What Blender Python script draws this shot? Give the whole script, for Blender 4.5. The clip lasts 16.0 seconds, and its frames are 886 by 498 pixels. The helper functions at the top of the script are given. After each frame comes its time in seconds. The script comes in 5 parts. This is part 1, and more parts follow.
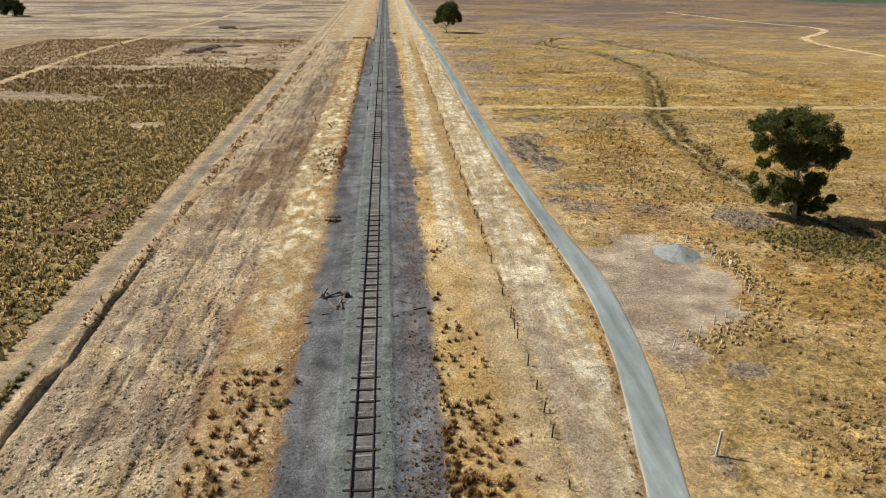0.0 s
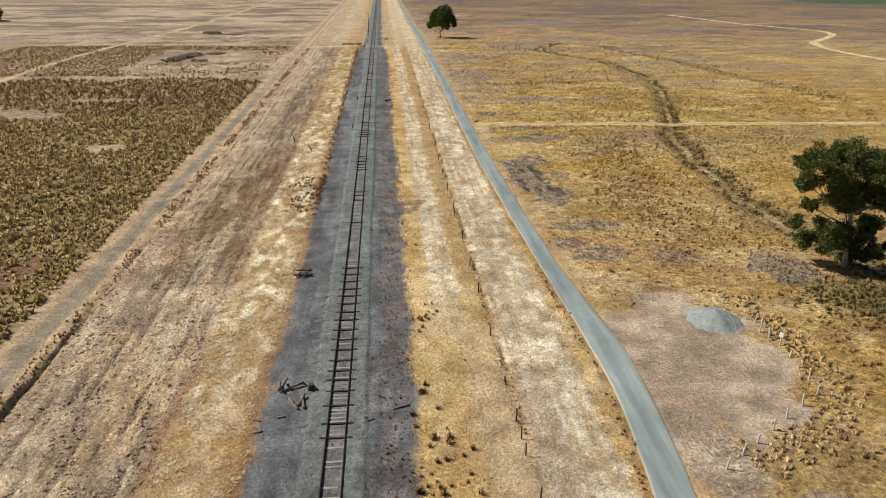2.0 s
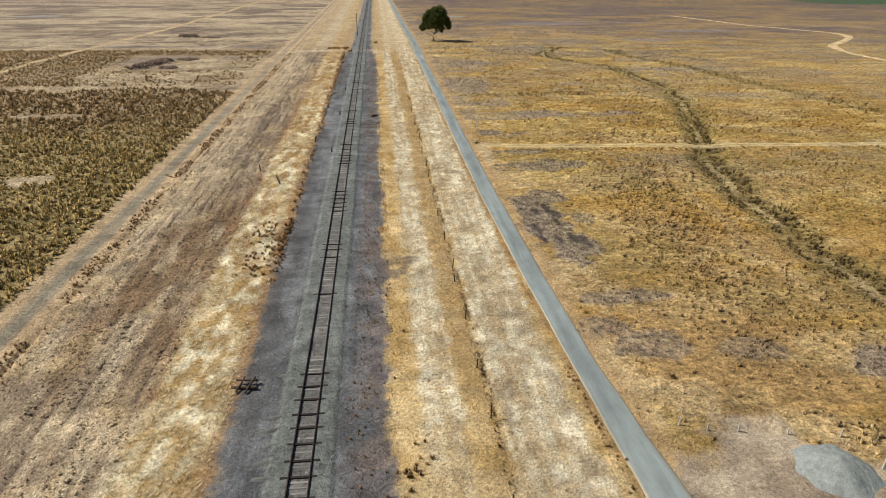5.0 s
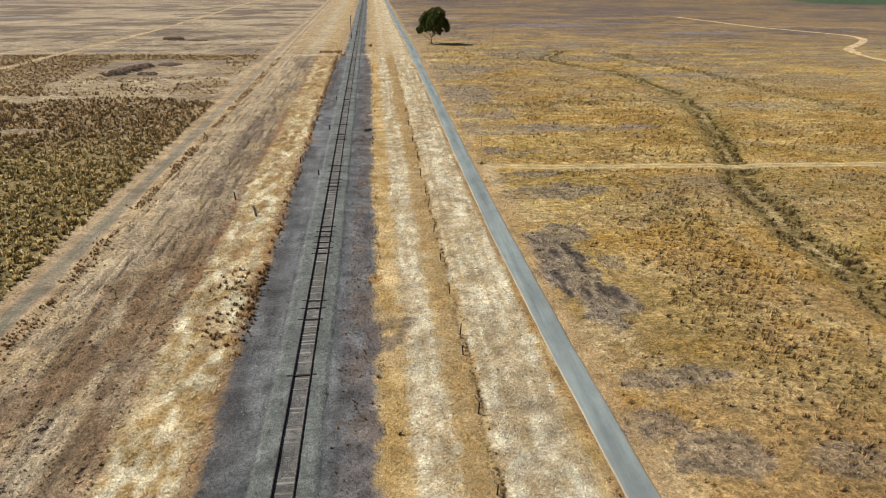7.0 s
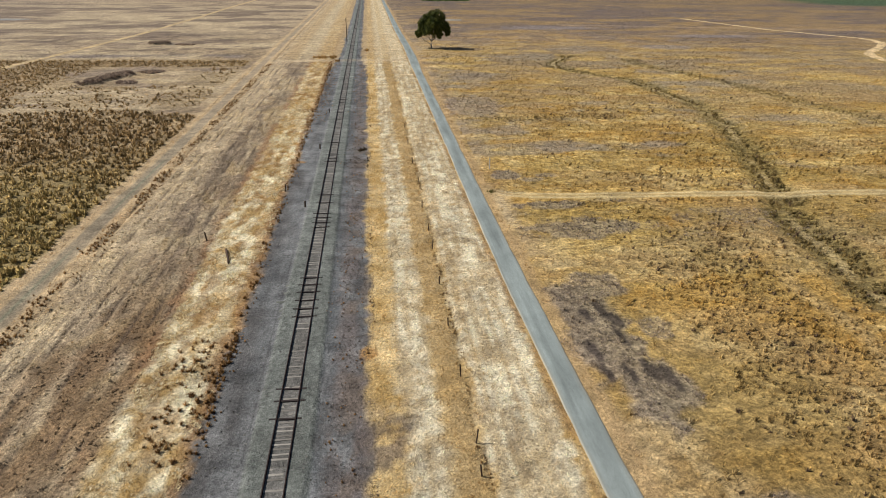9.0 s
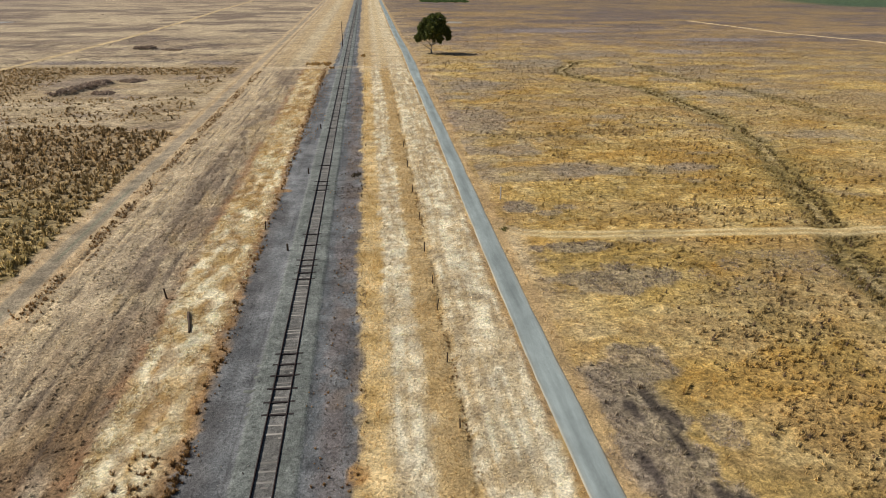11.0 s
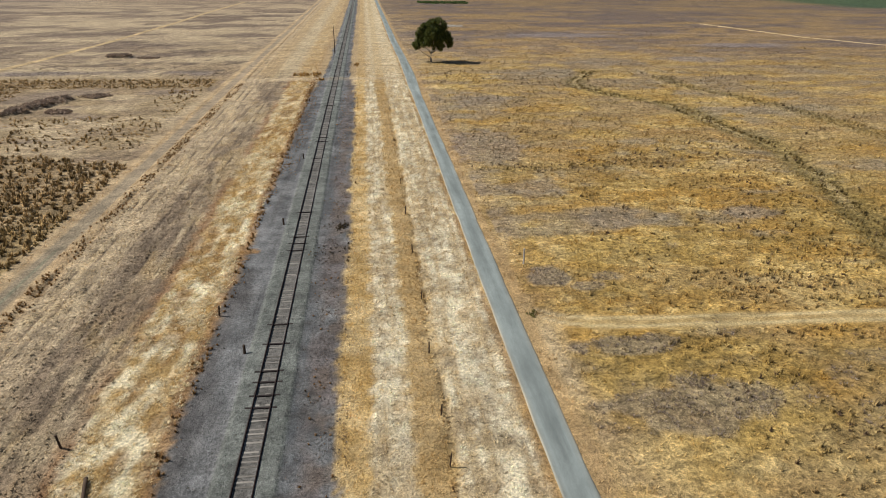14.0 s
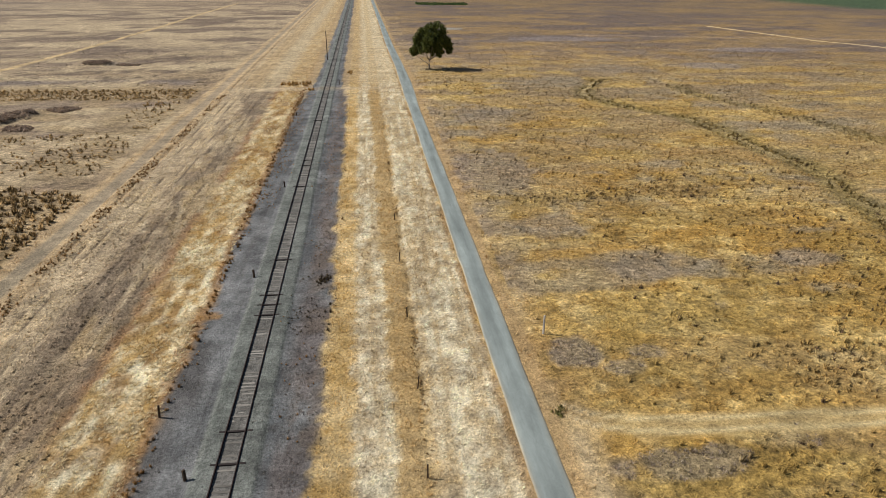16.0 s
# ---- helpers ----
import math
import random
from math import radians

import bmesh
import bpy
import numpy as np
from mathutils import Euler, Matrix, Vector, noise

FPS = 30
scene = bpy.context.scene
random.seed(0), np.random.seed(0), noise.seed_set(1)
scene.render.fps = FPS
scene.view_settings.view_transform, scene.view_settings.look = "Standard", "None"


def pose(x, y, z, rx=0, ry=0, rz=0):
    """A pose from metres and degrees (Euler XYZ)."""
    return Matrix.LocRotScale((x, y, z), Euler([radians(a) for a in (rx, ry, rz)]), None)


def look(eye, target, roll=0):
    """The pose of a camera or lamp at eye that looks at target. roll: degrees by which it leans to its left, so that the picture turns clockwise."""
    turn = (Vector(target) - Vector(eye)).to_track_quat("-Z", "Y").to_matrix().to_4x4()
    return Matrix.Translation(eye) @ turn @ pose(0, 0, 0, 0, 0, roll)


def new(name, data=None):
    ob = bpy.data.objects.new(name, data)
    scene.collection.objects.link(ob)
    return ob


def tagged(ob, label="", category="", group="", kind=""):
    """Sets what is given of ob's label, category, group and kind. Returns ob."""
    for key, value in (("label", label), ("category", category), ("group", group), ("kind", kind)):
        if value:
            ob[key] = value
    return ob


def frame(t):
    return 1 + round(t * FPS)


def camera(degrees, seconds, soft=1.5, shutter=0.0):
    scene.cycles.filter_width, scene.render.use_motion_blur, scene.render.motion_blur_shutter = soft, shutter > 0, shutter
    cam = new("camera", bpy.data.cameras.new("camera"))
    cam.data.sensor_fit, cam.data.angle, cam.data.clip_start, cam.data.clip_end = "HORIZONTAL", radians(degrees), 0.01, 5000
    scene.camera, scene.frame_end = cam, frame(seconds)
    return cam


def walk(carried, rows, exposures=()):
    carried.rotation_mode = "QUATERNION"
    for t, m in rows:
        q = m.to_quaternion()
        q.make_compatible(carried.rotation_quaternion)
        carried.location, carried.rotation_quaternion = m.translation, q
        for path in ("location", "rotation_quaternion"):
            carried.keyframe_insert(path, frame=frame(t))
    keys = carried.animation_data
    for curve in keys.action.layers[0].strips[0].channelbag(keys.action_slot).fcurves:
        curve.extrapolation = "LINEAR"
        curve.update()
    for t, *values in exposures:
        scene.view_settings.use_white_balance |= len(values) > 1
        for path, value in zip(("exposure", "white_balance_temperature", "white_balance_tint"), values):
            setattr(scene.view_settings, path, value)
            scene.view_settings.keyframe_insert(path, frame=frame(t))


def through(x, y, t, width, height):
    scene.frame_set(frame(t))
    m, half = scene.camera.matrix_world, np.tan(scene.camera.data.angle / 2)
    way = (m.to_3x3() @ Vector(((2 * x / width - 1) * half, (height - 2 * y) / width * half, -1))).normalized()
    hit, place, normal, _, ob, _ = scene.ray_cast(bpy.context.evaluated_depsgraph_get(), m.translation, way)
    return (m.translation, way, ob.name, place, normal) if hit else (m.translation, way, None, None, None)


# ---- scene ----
cam = camera(67.4, 16.0, 0.9)
METRES, EYE, TILT, LEAN, TURN = 128.75, 34.0, 0.0, 0.0, -4.83
ROWS = [
    (0.0, 0.0, 0.0, 0.0, 0.27, -23.32, -0.62),
    (0.5, 0.0007, 0.0305, 0.0015, 0.16, -23.3, -0.59),
    (1.0, 0.0023, 0.0617, 0.0031, 0.08, -23.29, -0.56),
    (1.5, 0.0041, 0.0934, 0.0046, -0.01, -23.28, -0.53),
    (2.0, 0.0054, 0.125, 0.0056, -0.11, -23.27, -0.52),
    (2.5, 0.0061, 0.1565, 0.0058, -0.19, -23.26, -0.52),
    (3.0, 0.0061, 0.1882, 0.0049, -0.29, -23.25, -0.52),
    (3.5, 0.0056, 0.2195, 0.0032, -0.4, -23.24, -0.55),
    (4.0, 0.005, 0.2507, 0.0014, -0.5, -23.25, -0.55),
    (6.5, 0.0002, 0.4068, -0.0028, -0.91, -23.3, -0.59),
    (7.0, -0.0014, 0.4378, -0.0028, -0.98, -23.3, -0.59),
    (7.5, -0.003, 0.4687, -0.0026, -1.03, -23.3, -0.6),
    (8.0, -0.0044, 0.4996, -0.0024, -1.07, -23.29, -0.61),
    (8.5, -0.0059, 0.5304, -0.0023, -1.11, -23.29, -0.61),
    (9.0, -0.0073, 0.5613, -0.0018, -1.16, -23.31, -0.61),
    (11.5, -0.0131, 0.7152, 0.0003, -1.33, -23.3, -0.59),
    (12.0, -0.0141, 0.746, 0.0008, -1.37, -23.31, -0.59),
    (12.5, -0.0153, 0.7769, 0.0011, -1.41, -23.32, -0.59),
    (13.0, -0.0165, 0.8078, 0.0011, -1.45, -23.32, -0.59),
    (13.5, -0.0174, 0.8389, 0.0013, -1.49, -23.33, -0.59),
    (14.0, -0.0177, 0.8706, 0.0017, -1.52, -23.33, -0.59),
    (14.5, -0.0174, 0.9025, 0.0027, -1.56, -23.33, -0.58),
    (15.0, -0.017, 0.9348, 0.0029, -1.6, -23.32, -0.58),
    (15.5, -0.0167, 0.9671, 0.0033, -1.64, -23.33, -0.57),
    (16.0, -0.0167, 0.9991, 0.0031, -1.67, -23.32, -0.57),
]
X0 = 2.45
walk(cam, [(t, pose(X0, 0, EYE, TILT, LEAN, TURN) @ pose(METRES * x, METRES * y, METRES * z, 90 + pitch, roll, yaw)) for t, x, y, z, yaw, pitch, roll in ROWS],
     exposures=[(0.0, 0.17), (4.0, 0.12), (9.0, 0.06), (16.0, -0.01)])

# ---- light ----
SUN_EL = 46.0
SUN_FROM = Vector((-0.96 * math.cos(radians(SUN_EL)), 0.28 * math.cos(radians(SUN_EL)), math.sin(radians(SUN_EL)))).normalized()
world = bpy.data.worlds.new("sky")
scene.world = world
world.use_nodes = True
wn, wl = world.node_tree.nodes, world.node_tree.links
sky = wn.new("ShaderNodeTexSky")
sky.sky_type, sky.sun_disc = "NISHITA", False
sky.sun_elevation, sky.sun_rotation = radians(SUN_EL), math.atan2(SUN_FROM.x, SUN_FROM.y)
sky.air_density, sky.dust_density, sky.ozone_density = 1.0, 1.2, 1.0
wl.new(sky.outputs["Color"], wn["Background"].inputs["Color"])
wn["Background"].inputs["Strength"].default_value = 0.054
lamp = bpy.data.lights.new("sun", "SUN")
lamp.energy, lamp.angle, lamp.color = 4.75, radians(0.53), (1.0, 0.968, 0.915)
sun = new("sun", lamp)
sun.matrix_world = look(SUN_FROM * 100, (0, 0, 0))


# ---- noise and small tools ----
def hashed(ix, iy, seed):
    n = (ix.astype(np.int64) * 374761393 + iy.astype(np.int64) * 668265263 + seed * 1442695041) & 0xFFFFFFFF
    n = ((n ^ (n >> 13)) * 1274126177) & 0xFFFFFFFF
    n = ((n ^ (n >> 15)) * 2246822519) & 0xFFFFFFFF
    return (n ^ (n >> 16)) / 4294967295.0


def vnoise(x, y, seed=0):
    ix, iy = np.floor(x), np.floor(y)
    fx, fy = x - ix, y - iy
    fx, fy = fx * fx * (3 - 2 * fx), fy * fy * (3 - 2 * fy)
    a, b = hashed(ix, iy, seed), hashed(ix + 1, iy, seed)
    c, d = hashed(ix, iy + 1, seed), hashed(ix + 1, iy + 1, seed)
    return (a * (1 - fx) + b * fx) * (1 - fy) + (c * (1 - fx) + d * fx) * fy


def fbm(x, y, seed=0, octaves=4):
    total, amp, norm = 0.0, 1.0, 0.0
    for k in range(octaves):
        total = total + amp * vnoise(x * 2 ** k + 17.3 * k, y * 2 ** k - 9.1 * k, seed + k)
        norm += amp
        amp *= 0.5
    return total / norm


def step(a, b, x):
    t = np.clip((x - a) / (b - a), 0, 1)
    return t * t * (3 - 2 * t)


def band(x, a, b, soft=0.3):
    return step(a - soft, a + soft, x) * (1 - step(b - soft, b + soft, x))


def blob(x, y, cx, cy, rx, ry, turn=0.0):
    """1 inside an uneven oval, falling to 0 at its rim."""
    c, s = math.cos(radians(turn)), math.sin(radians(turn))
    dx, dy = x - cx, y - cy
    u, v = (dx * c + dy * s) / rx, (-dx * s + dy * c) / ry
    d = np.sqrt(u * u + v * v) + 0.9 * (fbm(x / 2.2, y / 2.2, 71, 3) - 0.5)
    return 1 - step(0.75, 1.1, d)


def lin(r, g, b, k=0.80):
    """A surface colour from 0..255 values, as linear reflectance."""
    return np.array([k * ((c / 255 + 0.055) / 1.055) ** 2.4 for c in (r, g, b)])


# ---- plan of the ground: metres east of the track's middle, metres along it ----
ROAD_Y = [-200, -60, 0, 20, 36, 42.3, 50.4, 55.4, 61, 67.5, 72, 78, 86, 105, 119, 140, 169, 235, 300, 335, 371, 441, 667, 1200]
ROAD_L = [-8, 3, 12.5, 16.8, 20.2, 21.4, 23.0, 23.6, 24.1, 24.45, 24.2, 23.9, 23.6, 23.0, 22.6, 22.25, 22.1, 22.2, 22.1, 22.0, 22.2, 21.2, 20.4, 18]
ROAD_R = [-4, 7, 16, 19.8, 23.2, 24.6, 25.9, 26.6, 27.2, 27.6, 27.5, 26.9, 26.0, 25.4, 25.15, 24.9, 24.75, 24.95, 24.8, 25.6, 25.3, 24.4, 23.2, 21]
PATH_Y, PATH_X = [150, 208, 257, 330, 394, 575, 800], [-104, -111.2, -114, -112, -109, -99, -88]
CREEK_Y = [58, 66, 80, 102, 124, 141, 161, 172, 194, 216, 235, 249, 269, 286, 300, 311, 322, 348]
CREEK_X = [80, 75, 68, 62.5, 63.5, 65.5, 70.5, 74, 81, 89, 92.5, 93.5, 93, 89, 80, 74, 75.5, 89]
BRANCH_Y, BRANCH_X = [200, 218, 248, 275, 295, 312, 330], [134, 130, 122.5, 119.5, 113, 106, 107.5]


def road_edges(y):
    out = []
    for side in (ROAD_L, ROAD_R):
        out.append(sum(np.interp(y + d, ROAD_Y, side) for d in (-7, -5, -3, -1, 1, 3, 5, 7)) / 8)
    return out


def creek_gap(x, y):
    return x - np.interp(y, CREEK_Y, CREEK_X) - 2.5 * (vnoise(x / 50, y / 9, 5) - 0.5)


def green_field(x, y):
    """How far the weedy field by the dirt road covers this place."""
    edge = -33.3 + 1.6 * (fbm(x / 4, y / 5, 21) - 0.5)
    far = 238 + 22 * (fbm(x / 26, y / 14, 22) - 0.5)
    w = (1 - step(edge - 0.6, edge + 0.6, x)) * (1 - step(far - 12, far + 12, y))
    w = np.maximum(w, (1 - step(-37, -35, x)) * band(y, 314, 332, 4) * step(0.3, 0.45, fbm(x / 14, y / 8, 23)) * 0.9)
    w = np.maximum(w, (1 - step(-92, -80, x + 8 * (fbm(x / 9, y / 9, 24) - 0.5))) * band(y, 244.5, 326, 3) * 0.85)
    for b in (blob(x, y, -92, 187, 22, 6.5, -12), blob(x, y, -52, 151.5, 4, 3.2), blob(x, y, -70, 203, 9, 3)):
        w = w * (1 - 0.9 * b)
    path = np.abs(x - np.interp(y, PATH_Y, PATH_X)) / 1.6
    return w * step(0.7, 1.3, path) * step(0.5, 1.1, np.abs(y - 242.7 - 0.6 * np.sin(x / 9)))


# middles of the shaded gaps in the brush, drawn as dark ground colour
SHADE_GAPS = [(29.3, 131.1), (31.2, 132.2), (32.1, 130.0), (31.4, 126.9), (30.0, 120.1), (32.0, 120.8), (28.0, 124.6), (27.9, 120.4), (33.4, 119.4)]


def brush(x, y):
    """Patches of grey dead brush."""
    w = np.maximum.reduce([
        0.95 * blob(x, y, 29.4, 128.5, 4.0, 12.0), 0.95 * blob(x, y, 31.2, 118.2, 3.6, 5.8), 0.6 * blob(x, y, 35.6, 128, 2.0, 2.4), 0.85 * blob(x, y, 32.6, 138, 3.6, 4.0),
        0.8 * blob(x, y, 34.6, 165.5, 5.5, 2.0), 0.8 * blob(x, y, 36.2, 155.8, 7.4, 3.8, 4), 0.9 * blob(x, y, 30.7, 181.6, 2.9, 2.8), 0.7 * blob(x, y, 34.5, 178.5, 2.6, 1.3), 0.6 * blob(x, y, 37.5, 181, 1.8, 1.2),
        0.9 * blob(x, y, 34.6, 49.2, 2.3, 1.5), 0.7 * blob(x, y, 26.8, 37.0, 1.0, 1.7), 0.85 * blob(x, y, 53.8, 87.5, 4.6, 4.2),
        0.7 * blob(x, y, 28.6, 97.5, 3, 2.4), 0.7 * blob(x, y, 33.5, 103.5, 6.5, 1.8), 0.7 * blob(x, y, 32.2, 93.6, 4.2, 2.6), 0.5 * blob(x, y, 41, 92, 4, 2.4)])
    far = step(0.52, 0.66, 0.6 * fbm(x / 26, y / 11, 31) + 0.4 * fbm(x / 4, y / 3, 32)) * step(120, 200, y) * 0.75
    return np.maximum(w, far * (x > 27))


def colour_and_height(x, y):
    """Reflectance and height of the ground."""
    fine = fbm(x / 0.9, y / 0.9, 1, 3)
    mid = fbm(x / 5.0, y / 5.0, 2, 4)
    wide = fbm(x / 38.0, y / 20.0, 3, 4)
    streak = fbm(x / 0.8, y / 9.0, 4, 3)
    sweep = fbm(x / 7.0, y / 1.8, 6, 3)
    e = x + 1.2 * (fbm(x / 2.2, y / 3.0, 8, 3) - 0.5) + 1.1 * (fbm(x / 0.7, y / 0.9, 7, 2) - 0.5) + 0.5 * (fbm(y / 14.0, y * 0 + 3.1, 9, 2) - 0.5)

    def mix(c, other, w):
        return c + (np.asarray(other) - c) * w[:, None]

    def tone(a, b, w):
        return a + (b - a) * w[:, None]

    # open grassland on both sides
    left = tone(lin(170, 144, 108), lin(208, 182, 140), step(0.35, 0.65, 0.6 * wide + 0.4 * sweep))
    left = mix(left, lin(146, 124, 104), step(0.5, 0.62, 0.6 * fbm(x / 46, y / 12, 12) + 0.4 * fbm(x / 9, y / 4, 13)) * 0.8)
    right = tone(lin(176, 136, 66), lin(212, 172, 96), step(0.38, 0.6, 0.35 * wide + 0.4 * mid + 0.25 * sweep))
    right = mix(right, lin(228, 194, 128), step(0.54, 0.66, fbm(x / 2.6, y / 2.0, 14)) * 0.55)
    right = mix(right, lin(190, 143, 60), step(0.48, 0.6, fbm(x / 11, y / 6, 17)) * (1 - 0.5 * step(200, 400, y)) * 0.75)
    right = mix(right, lin(182, 154, 116), step(0.5, 0.62, fbm(x / 20, y / 9, 15)) * (0.3 + 0.3 * step(150, 420, y)))
    right = mix(right, lin(168, 136, 66), step(0.48, 0.62, fbm(x / 13, y / 9, 16)) * (1 - 0.6 * step(160, 300, y)) * 0.5)
    right = mix(right, lin(156, 130, 102), step(170, 330, y) * (0.15 + 0.7 * step(0.44, 0.58, fbm(x / 15, y / 7, 11, 5))))
    right = mix(right, lin(216, 184, 130), band(x, 25, 33, 2.5) * step(0.42, 0.6, fbm(x / 3, y / 5, 28)) * 0.6)
    left = mix(left, lin(118, 99, 84), step(330, 350, y) * step(0.5, 0.6, 0.5 * fbm(x / 22, y / 9, 103, 5) + 0.5 * fbm(x / 4, y / 3, 104, 3)) * 0.9)
    col = tone(left, right, step(10, 30, x))
    col = mix(col, lin(160, 144, 126), brush(x, y) * 0.8)
    # shade in the brush's gaps, painted into the ground as dark ovals
    spots = np.maximum.reduce([blob(x, y, cx, cy, 0.62, 2.2, 4) for cx, cy in SHADE_GAPS])
    col = mix(col, lin(80, 68, 62), spots * 0.9)
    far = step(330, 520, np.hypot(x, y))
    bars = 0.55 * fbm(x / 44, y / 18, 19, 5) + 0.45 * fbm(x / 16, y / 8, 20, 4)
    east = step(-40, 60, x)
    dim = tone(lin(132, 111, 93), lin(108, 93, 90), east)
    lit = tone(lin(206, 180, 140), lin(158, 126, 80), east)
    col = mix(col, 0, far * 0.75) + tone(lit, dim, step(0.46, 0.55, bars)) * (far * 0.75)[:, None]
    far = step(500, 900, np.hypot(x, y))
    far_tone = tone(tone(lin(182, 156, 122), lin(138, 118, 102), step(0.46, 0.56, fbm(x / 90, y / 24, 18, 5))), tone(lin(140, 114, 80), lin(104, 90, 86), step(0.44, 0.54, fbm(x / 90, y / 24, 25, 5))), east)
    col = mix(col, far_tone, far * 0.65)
    col = mix(col, lin(150, 136, 130), np.maximum.reduce([blob(x, y, 112, 466, 30, 11), blob(x, y, 140, 371, 13, 9), blob(x, y, 190, 420, 30, 8), 0.8 * blob(x, y, 66, 201, 5, 3), 0.6 * blob(x, y, 47, 200, 7, 4), 0.75 * blob(x, y, 34, 243, 8, 15), 0.6 * blob(x, y, 40, 290, 8, 16), 0.6 * blob(x, y, 37, 214, 6, 5)]) * 0.7)
    col = mix(col, lin(146, 130, 118), band(y + 5 * (fbm(x / 12, y / 9, 97) - 0.5), 338, 347, 2) * band(x, -112, -40, 4) * step(0.4, 0.55, fbm(x / 16, y / 30, 98)) * 0.8)
    col = mix(col, lin(72, 96, 62), step(430, 480, x) * band(y, 800 - 0.2 * x, 1300, 25) * 0.9)
    col = mix(col, lin(164, 168, 166), np.maximum(blob(x, y, -209, 513, 16, 6), 0.8 * blob(x, y, 60, 520, 9, 6)) * 0.8)
    # creek with its sandy thread
    gap = creek_gap(x, y)
    inside = (y > 56) & (y < 348)
    col = mix(col, lin(128, 112, 64), band(gap + 4 * (fbm(x / 5, y / 5, 35) - 0.5), -3.6, 3.4, 1.6) * inside * (1 - 0.4 * step(290, 342, y)) * 0.6)
    col = mix(col, lin(132, 114, 64), band(x - np.interp(y, BRANCH_Y, BRANCH_X), -2.5, 2.5, 1.5) * ((y > 200) & (y < 330)) * 0.45)
    col = mix(col, lin(214, 182, 124), band(x - np.interp(y, BRANCH_Y, BRANCH_X), -4.5, -2.5, 0.8) * ((y > 200) & (y < 330)) * 0.4)
    col = mix(col, lin(214, 184, 134), band(gap, -1.1, 0.2, 0.35) * inside * step(0.36, 0.5, fbm(x / 8, y / 8, 33)) * 0.6)
    col = mix(col, lin(200, 164, 106), band(gap, -9.5, -7.5, 0.8) * inside * step(0.45, 0.6, fbm(x / 8, y / 8, 34)) * (y < 150) * 0.8)
    col = mix(col, lin(146, 132, 72), blob(x, y, 62, 77, 11, 5.5, -25) * 0.7)
    col = mix(col, lin(176, 148, 102), band(y, 243, 336, 4) * (1 - step(-37, -34, x)) * step(0.4, 0.58, fbm(x / 11, y / 7, 99)) * 0.6)
    # weedy field
    gf = green_field(x, y)
    olive = tone(lin(140, 120, 68), lin(174, 148, 92), step(0.35, 0.65, mid))
    olive = tone(olive, tone(lin(160, 132, 92), lin(190, 160, 116), step(0.38, 0.6, fbm(x / 3.0, y / 4.0, 101))), step(168, 214, y + 30 * (fbm(x / 16, y / 10, 105) - 0.5)) * 0.9)
    col = mix(col, 0, gf) + olive * gf[:, None]
    col = mix(col, lin(138, 98, 72), blob(x, y, -40.5, 92.5, 2.0, 8.5, -15) * 0.85)
    col = mix(col, lin(140, 122, 104), np.maximum(blob(x, y, -72.5, 288, 3.0, 15, -18), blob(x, y, -78, 382, 9, 4)) * 0.8)
    # corridor west of the track
    mown = tone(lin(174, 147, 114), lin(216, 190, 148), step(0.34, 0.64, 0.45 * mid + 0.3 * wide + 0.25 * streak))
    drag = fbm((x + 0.12 * y) / 0.55, y / 5.0, 36, 3)
    mown = tone(mown, lin(134, 113, 92) + 0 * mown, step(0.5, 0.64, streak) * 0.6)
    mown = tone(mown, lin(206, 174, 118) + 0 * mown, step(0.52, 0.64, fbm(x / 3.2, y / 5.5, 106)) * 0.5)
    mown = tone(mown, lin(226, 202, 162) + 0 * mown, step(0.56, 0.7, drag) * 0.55)
    mown = tone(mown, lin(138, 106, 70) + 0 * mown, band(e, -23.5, -13, 2.0) * band(y, 90, 146, 16) * step(0.3, 0.56, fbm(x / 2, y / 9, 37)) * 0.85)
    mown = tone(mown, lin(148, 126, 102) + 0 * mown, step(120, 165, y) * step(0.49, 0.57, 0.6 * fbm((x + 0.1 * y) / 2.2, y / 11, 102, 4) + 0.4 * streak) * 0.7)
    mown = tone(mown, lin(216, 190, 148) + 0 * mown, (1 - step(-22.5, -19.5, e + 2 * (mid - 0.5))) * step(110, 170, y) * 0.55)
    mown = mown * (1 - 0.17 * step(105, 170, y) * step(-21.5, -18.5, e))[:, None]
    wob = 0.5 * (fbm(y / 11, y * 0, 38, 3) - 0.5)
    ruts = np.maximum.reduce([band(x + wob + 0.02 * (y - 90), c0, c0 + 0.26, 0.16) * step(0.4, 0.5, fbm(y / 5, y * 0 + c0, 39, 3)) for c0 in (-25.4, -23.6, -22.3, -20.9, -19.2, -17.8, -16.4, -14.6, -13.3)])
    mown = tone(mown, lin(92, 76, 64) + 0 * mown, ruts * 0.75)
    w = band(e, -27.0, -13.0, 0.5)
    col = mix(col, 0, w) + mown * w[:, None]
    shoulder = tone(lin(190, 158, 114), lin(214, 184, 138), mid)
    w = band(e, -33.6, -27.0, 0.4)
    col = mix(col, 0, w) + shoulder * w[:, None]
    dirt = band(x + 0.5 * (fbm(y / 7, y * 0, 41, 2) - 0.5), -31.7, -29.4, 0.2)
    grey = tone(lin(150, 133, 108), lin(178, 158, 126), mid)
    grey = tone(grey, lin(132, 134, 108) + 0 * grey, band(x, -30.75, -30.3, 0.3) * step(0.5, 0.65, fbm(x, y / 20, 42)) * 0.8)
    late = step(190, 300, y)
    grey = tone(grey, lin(188, 162, 128) + 0 * grey, late * 0.5)
    col = mix(col, 0, dirt) + grey * dirt[:, None]
    straw = tone(lin(196, 160, 96), lin(248, 230, 188), step(0.38, 0.6, 0.3 * mid + 0.7 * fbm(x / 0.9, y / 1.9, 43)))
